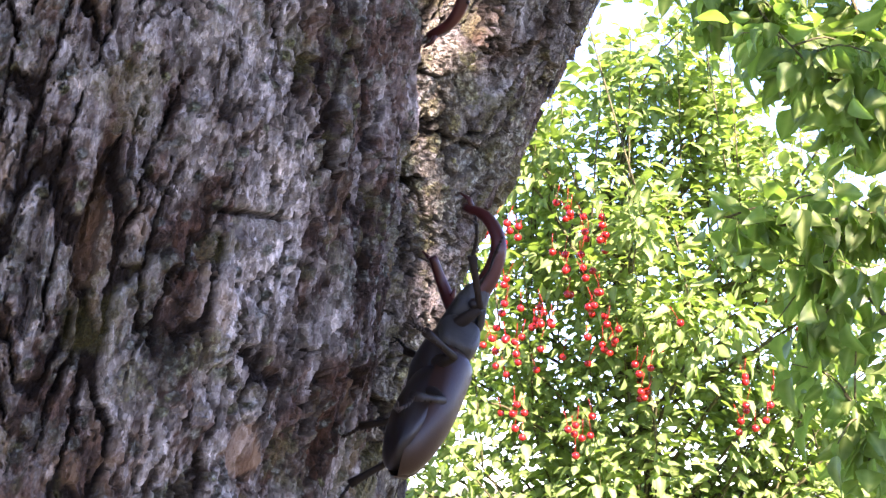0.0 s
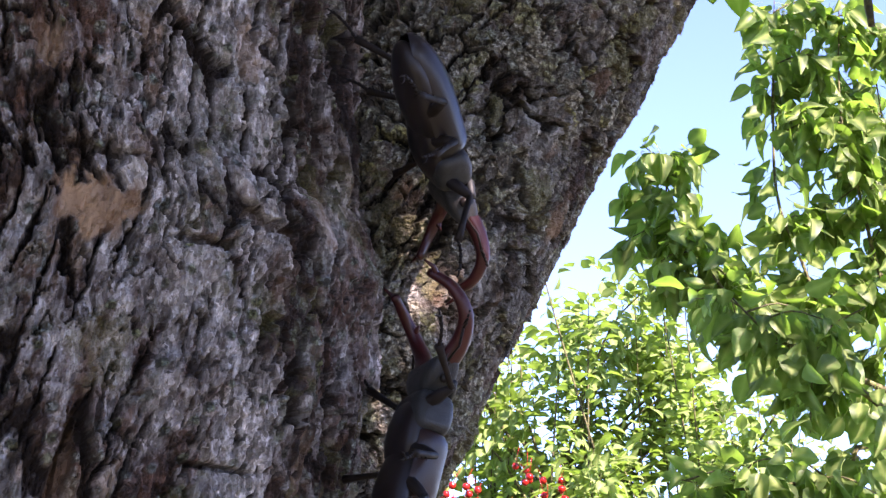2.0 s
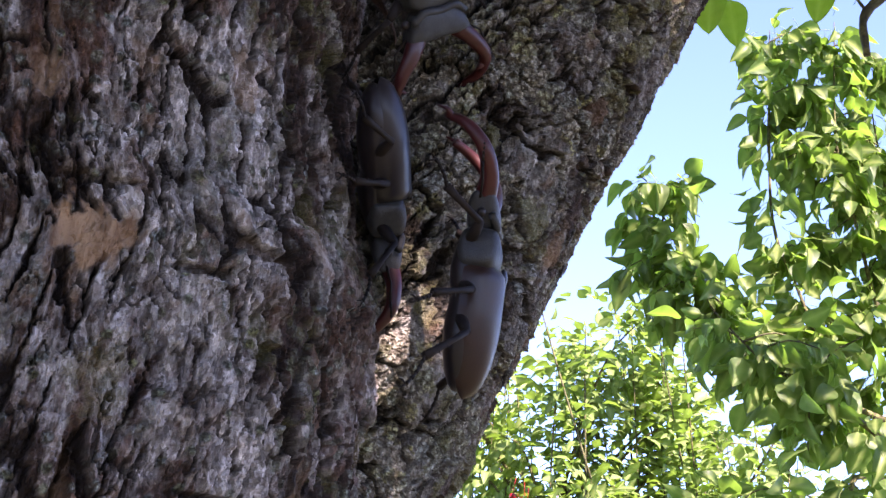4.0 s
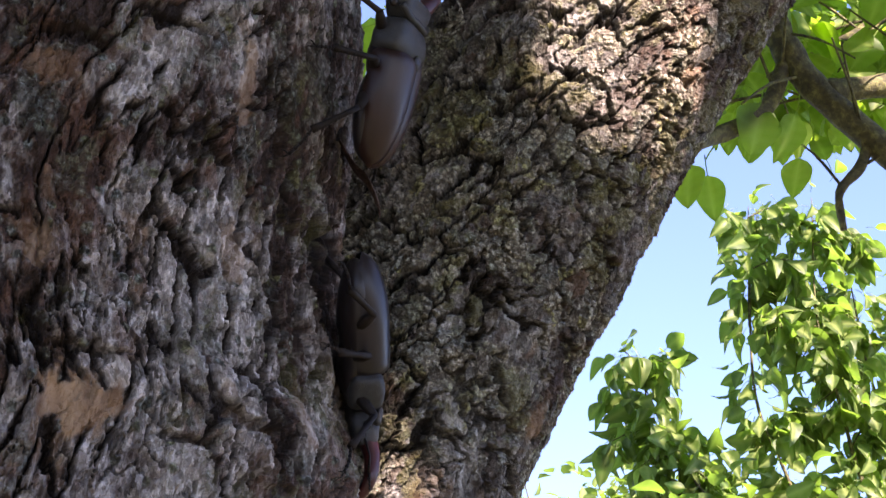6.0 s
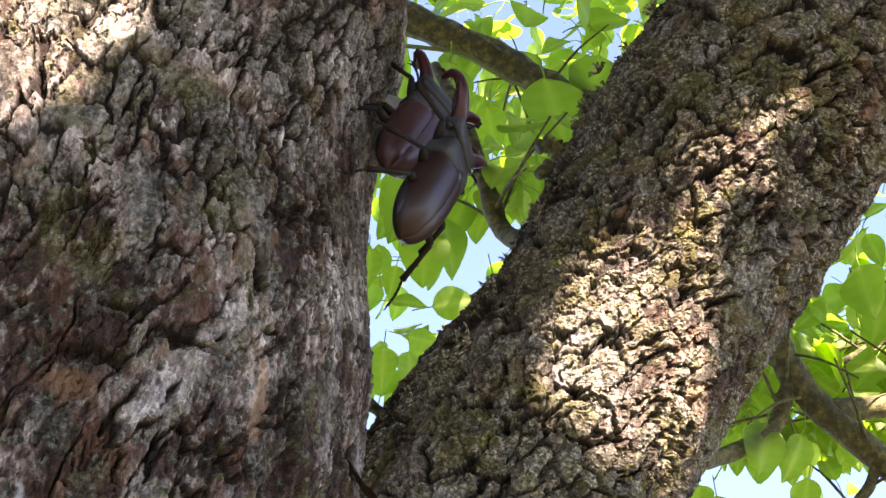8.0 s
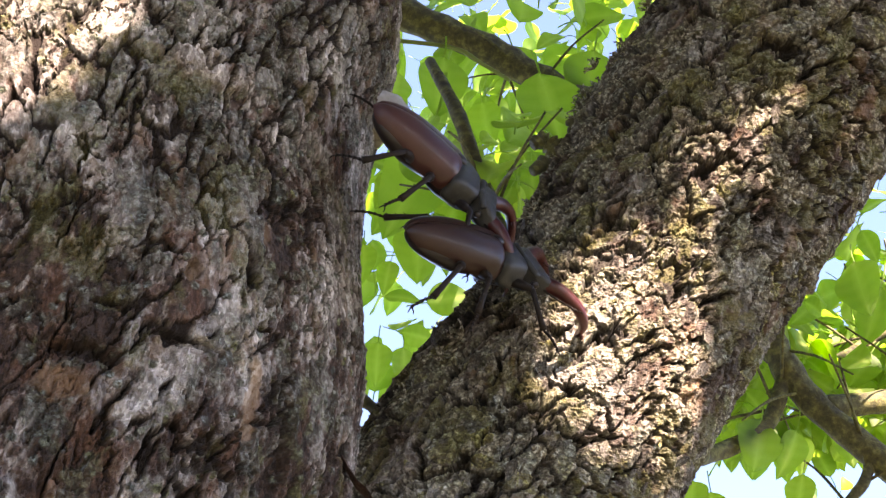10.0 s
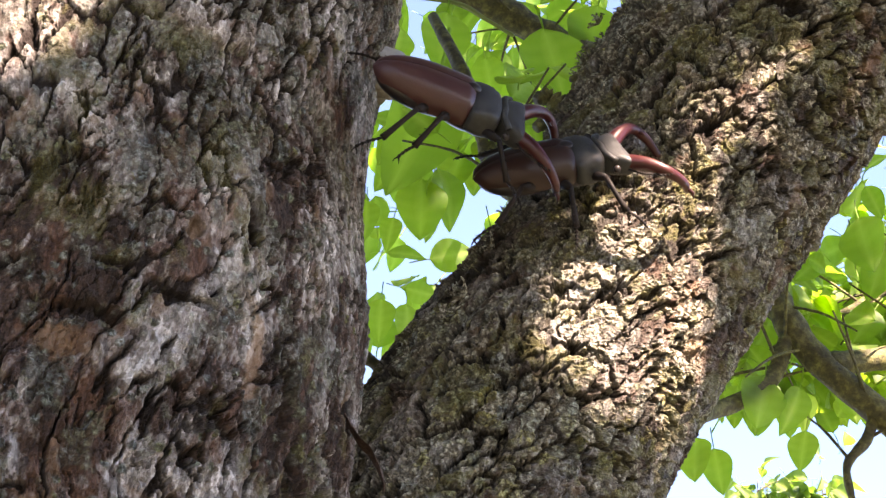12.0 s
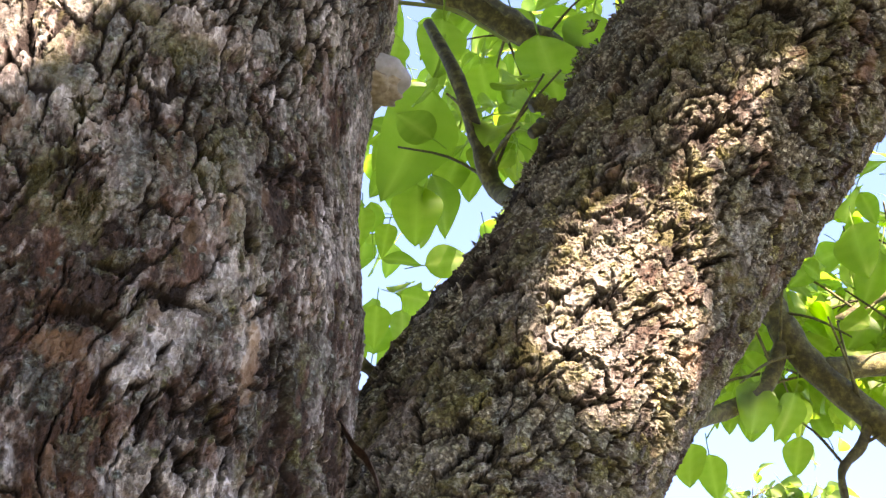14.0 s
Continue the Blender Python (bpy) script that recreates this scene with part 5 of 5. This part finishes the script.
def stag_beetle(label, shell, horn, size=1.0, jaw=1.0):
    """A male stag beetle: +Y ahead, +Z its back, origin at the middle of its belly; 53 mm from tail to head at size 1."""
    thing = tagged(new("stag_beetle"), label, "beetle", "fighting stag beetles")

    def wing(s):
        def fn(a, b):
            y = 0.006 - 0.0325 * a
            w = 0.0100 * min(1, (a * 5 + 0.72)) ** 0.5 * max(0.0, 1 - max(0, a - 0.28) ** 2.1 * 1.99) ** 0.5
            hgt = 0.0076 * min(1, (a * 6 + 0.70)) ** 0.5 * max(0.0, 1 - max(0, a - 0.3) ** 2.2 * 2.19) ** 0.5
            ang = b * 1.95
            x = w * math.sin(ang) ** 0.9 if ang < math.pi / 2 else w * math.cos((ang - math.pi / 2) * 0.9)
            seam = -0.00035 * math.exp(-(b * 14) ** 2)
            return Vector((s * (x + 0.00012), y, 0.0052 + hgt * math.cos(ang) + seam))
        return shell_grid(fn, 26, 16)
    for s in (-1, 1):
        part("wing_case", wing(s), shell, thing)
    part("abdomen", rounded_block(0.0096, 0.0152, 0.0050, 2.2, (0, -0.0096, 0.0035)), SHELL_BLACK, thing)
    part("thorax", rounded_block(0.0098, 0.0057, 0.0056, 4.4, (0, 0.0106, 0.0053), -0.12), HEAD_DUSK, thing, "dusky olive-black neck shield")
    part("breast", rounded_block(0.0088, 0.0095, 0.0054, 2.8, (0, 0.0055, 0.0038)), SHELL_BLACK, thing)
    part("scutellum", rounded_block(0.0022, 0.0026, 0.0012, 2.0, (0, 0.0048, 0.0118)), SHELL_BLACK, thing)
    head = part("head", rounded_block(0.0094, 0.0050, 0.0042, 4.0, (0, 0.0196, 0.0052), 0.26, 0.26), HEAD_DUSK, thing, "broad dusky head with a raised crest")
    ridge = bmesh.new()
    tube(ridge, spline([(-0.0090, 0.0190, 0.0078), (-0.0052, 0.0166, 0.0092), (0, 0.0172, 0.0088), (0.0052, 0.0166, 0.0092), (0.0090, 0.0190, 0.0078)], 4), 0.0011, 8)
    part("crest", ridge, HEAD_DUSK, head)
    for s in (-1, 1):
        eye = bmesh.new()
        bmesh.ops.create_icosphere(eye, subdivisions=2, radius=0.0013)
        for v in eye.verts:
            v.co += Vector((s * 0.0096, 0.0190, 0.0052))
        part("eye", eye, SHELL_BLACK, head)
        jawp = part("mandible", mandible(s, jaw), horn, thing, "antler-like red-brown mandible")
        jawp.location = (s * 0.0064, 0.0226, 0.0052)
        ant = bmesh.new()
        tube(ant, [(s * 0.0090, 0.0222, 0.0044), (s * 0.0150, 0.0260, 0.0050), (s * 0.0160, 0.0305, 0.0046)], [0.0004, 0.0003, 0.0004], 6)
        for k in range(4):
            p = Vector((s * 0.0160, 0.0305 + k * 0.0011, 0.0046))
            tube(ant, [p, p + Vector((s * 0.0018, 0.0008, 0))], [0.0005, 0.0003], 5)
        part("antenna", ant, LEG_BLACK, head)
    legs = []
    for s in (-1, 1):
        for y, reach, forward, drop in ((0.0110, 0.0200, 0.0105, 0.008), (0.0010, 0.0215, -0.0060, 0.008), (-0.0060, 0.0195, -0.0155, 0.008)):
            lg = part("leg", leg(s, y, reach, forward, drop), LEG_BLACK, thing, "thin jointed black leg")
            lg.location = (s * 0.0055, y, 0.0022)
            legs.append((lg, s, y))
    thing.scale = (size,) * 3
    return thing, legs

climber, climber_legs = stag_beetle("chestnut-brown male stag beetle with red antler-like mandibles climbing the trunk", SHELL_BROWN, HORN_RED, 1.1, 1.05)
dark, dark_legs = stag_beetle("blackish male stag beetle creeping head down along the trunk", SHELL_BLACK, HORN_RED, 1.1, 1.0)
rival, rival_legs = stag_beetle("reddish-brown male stag beetle gripping its opponent with its mandibles", SHELL_RED, HORN_RED, 1.1, 1.0)


# ---- what moves ----
CLIMBER_ROWS = [
    (0, -0.0073, 0.4247, 1.4772, 118.8, 24.3, 112.3),
    (0.5, -0.0034, 0.4245, 1.4992, 113.9, 25.9, 111.6),
    (1.0, -0.0044, 0.4233, 1.5136, 114.5, 1.9, 112.7),
    (1.5, -0.0033, 0.4231, 1.5238, 105.0, -0.9, 111.9),
    (2.0, -0.0027, 0.4232, 1.5233, 104.2, 0.6, 111.5),
    (4.5, 0.0163, 0.4252, 1.5946, 103.4, -5.8, 74.6),
    (5, 0.0065, 0.4259, 1.6159, 115.9, 1.3, 66.3),
    (5.5, -0.0005, 0.4247, 1.656, 99.2, -10.2, 79.5),
    (6, -0.0048, 0.4256, 1.6993, 106.4, -6.5, 67.8),
    (6.5, -0.0062, 0.427, 1.7483, 112.0, -3.3, 49.4),
    (6.8, -0.0034, 0.4279, 1.7631, 106.1, 17.8, 47.6),
    (7.0, -0.0009, 0.4279, 1.7777, 112.5, 23.1, 51.5),
    (7.2, 0.0013, 0.4293, 1.782, 106.6, 28.4, 47.3),
    (7.5, 0.0078, 0.4305, 1.7872, 99.2, 35.5, 43.7),
    (8.0, 0.0063, 0.4279, 1.7852, 108.7, 16.8, 75.9),
    (9.2, 0.0257, 0.4395, 1.773, 71.5, 51.9, -1.1),
    (10.3, 0.0247, 0.4382, 1.7534, -9.1, 61.5, -58.5),
    (10.5, 0.0258, 0.4381, 1.7526, -16.4, 60.9, -64.7),
    (11, 0.0326, 0.4486, 1.7667, -1.2, 58.4, -66.8),
    (11.5, 0.0316, 0.4486, 1.7633, -8.0, 59.6, -70.0),
    (12.0, 0.0551, 0.454, 1.7874, 32.7, 60.4, -57.6),
    (12.5, 0.0591, 0.4542, 1.7935, 49.4, 53.7, -38.0),
    (12.7, 0.0529, 0.4474, 1.7813, 55.5, 50.8, -24.3),
    (12.8, 0.0336, 0.4154, 1.7089, -166.0, 21.5, 58.8),
    (12.9, 0.045, 0.4, 1.64, -160, 40, 60),
    (13.0, 0.047, 0.395, 1.545, -120, 20, 40),
    (13.3, 0.05, 0.385, 1.05, -60, 10, 20),
    (13.6, 0.05, 0.375, 0.045, -5, 0, 10),
    (14, 0.05, 0.375, 0.045, -5, 0, 10),
]
DARK_ROWS = [
    (0, -0.013, 0.4237, 1.6147, -62.4, 31.8, -64.2),
    (0.5, -0.0069, 0.424, 1.6082, -59.1, 33.1, -64.4),
    (1.0, -0.0021, 0.4228, 1.6144, -60.5, 31.6, -64.4),
    (1.5, 0.0017, 0.423, 1.6136, -58.5, 35.2, -63.6),
    (2.0, 0.0025, 0.4233, 1.6141, -56.1, 39.1, -62.7),
    (3.2, -0.0051, 0.437, 1.6178, -79.5, 37.2, -88.1),
    (4.5, -0.0133, 0.4457, 1.6186, -84.6, 33.8, -78.0),
    (5, -0.0135, 0.4456, 1.6205, -85.4, 32.3, -78.2),
    (5.5, -0.012, 0.4456, 1.6166, -86.3, 31.4, -78.4),
    (6, -0.013, 0.4458, 1.6177, -82.9, 33.5, -78.4),
    (6.5, -0.0103, 0.4458, 1.6203, -83.0, 38.1, -77.5),
    (7, -0.0103, 0.446, 1.6212, -80.5, 47.1, -75.6),
    (8, -0.013, 0.4482, 1.6091, -76.0, 58.6, -71.4),
    (14, -0.0146, 0.4551, 1.5652, -75.7, 64.8, -69.0),
]
RIVAL_ROWS = [
    (0, -0.0218, 0.4361, 1.7266, -111.1, 30.5, -143.8),
    (2.0, -0.0063, 0.4345, 1.7291, -112.8, 25.7, -151.8),
    (4.5, 0.0013, 0.4317, 1.6812, -111.7, 29.4, -155.6),
    (5, -0.0, 0.4312, 1.7135, -119.0, 9.1, -174.1),
    (5.5, 0.0025, 0.4311, 1.7547, -116.5, 21.5, -167.7),
    (6.0, 0.0021, 0.4367, 1.7901, 91.2, 44.5, 39.5),
    (6.5, 0.0106, 0.4445, 1.779, 99.8, 10.2, 35.9),
    (7.0, 0.0048, 0.444, 1.7782, 109.0, 15.9, 44.0),
    (7.2, 0.0003, 0.4502, 1.7971, 101.7, 18.3, 43.1),
    (7.5, -0.0066, 0.4585, 1.8233, 90.9, 28.5, 39.8),
    (8.0, 0.0018, 0.4564, 1.8288, 89.3, 28.8, 40.9),
    (9.2, 0.0165, 0.4393, 1.8136, 70.3, 62.6, 9.5),
    (10.3, 0.0085, 0.4249, 1.7838, -57.3, 53.6, -103.1),
    (10.5, 0.01, 0.4249, 1.7871, -57.0, 53.6, -103.0),
    (11, 0.0114, 0.4247, 1.7881, -51.1, 59.4, -91.9),
    (11.5, 0.0109, 0.4247, 1.7867, -51.6, 59.5, -91.5),
    (12, 0.016, 0.4261, 1.7956, -31.6, 68.9, -99.4),
    (12.5, 0.0167, 0.426, 1.7944, -5.2, 69.7, -69.9),
    (12.7, 0.0158, 0.4261, 1.7899, -12.2, 71.1, -76.2),
    (12.8, 0.01, 0.4277, 1.762, -102.3, 75.8, -134.5),
    (12.9, -0.006, 0.4345, 1.7434, -59.7, 47.4, -63.6),
    (13.0, -0.0049, 0.4366, 1.747, -47.7, 50.0, -52.4),
    (13.5, -0.0082, 0.4446, 1.7452, -47.8, 49.2, -53.2),
    (13.8, -0.0177, 0.4616, 1.7363, -62.5, 42.7, -57.8),
    (14, -0.0275, 0.5, 1.733, -72, 38, -61),
]


def steps(legs, spans, pace, wide):
    """Leg swings about the hip, in two sets of three, quick within the given spans of time."""
    for n, (lg, s, y) in enumerate(legs):
        rows = []
        for k in range(57):
            t = k * 0.25
            amount = max((w for a, b, w in spans if a <= t <= b), default=0.15)
            phase = 2 * math.pi * pace * t + (math.pi if n % 2 else 0)
            rows.append((t, pose(*lg.location, 0, 6 * amount * math.sin(phase + 1), s * wide * amount * math.sin(phase))))
        walk(lg, rows)


def motions():
    walk(climber, [(t, pose(*p)) for t, *p in CLIMBER_ROWS])
    walk(dark, [(t, pose(*p)) for t, *p in DARK_ROWS])
    walk(rival, [(t, pose(*p)) for t, *p in RIVAL_ROWS])
    steps(climber_legs, [(0, 1.2, 1), (4.2, 7.6, 1), (11.8, 14, 0.9)], 1.1, 16)
    steps(dark_legs, [(0, 1.5, 1), (2.2, 8, 1)], 1.0, 14)
    steps(rival_legs, [(2, 8, 1), (11.6, 12.7, 0.7), (12.7, 14, 1)], 0.9, 14)


motions()
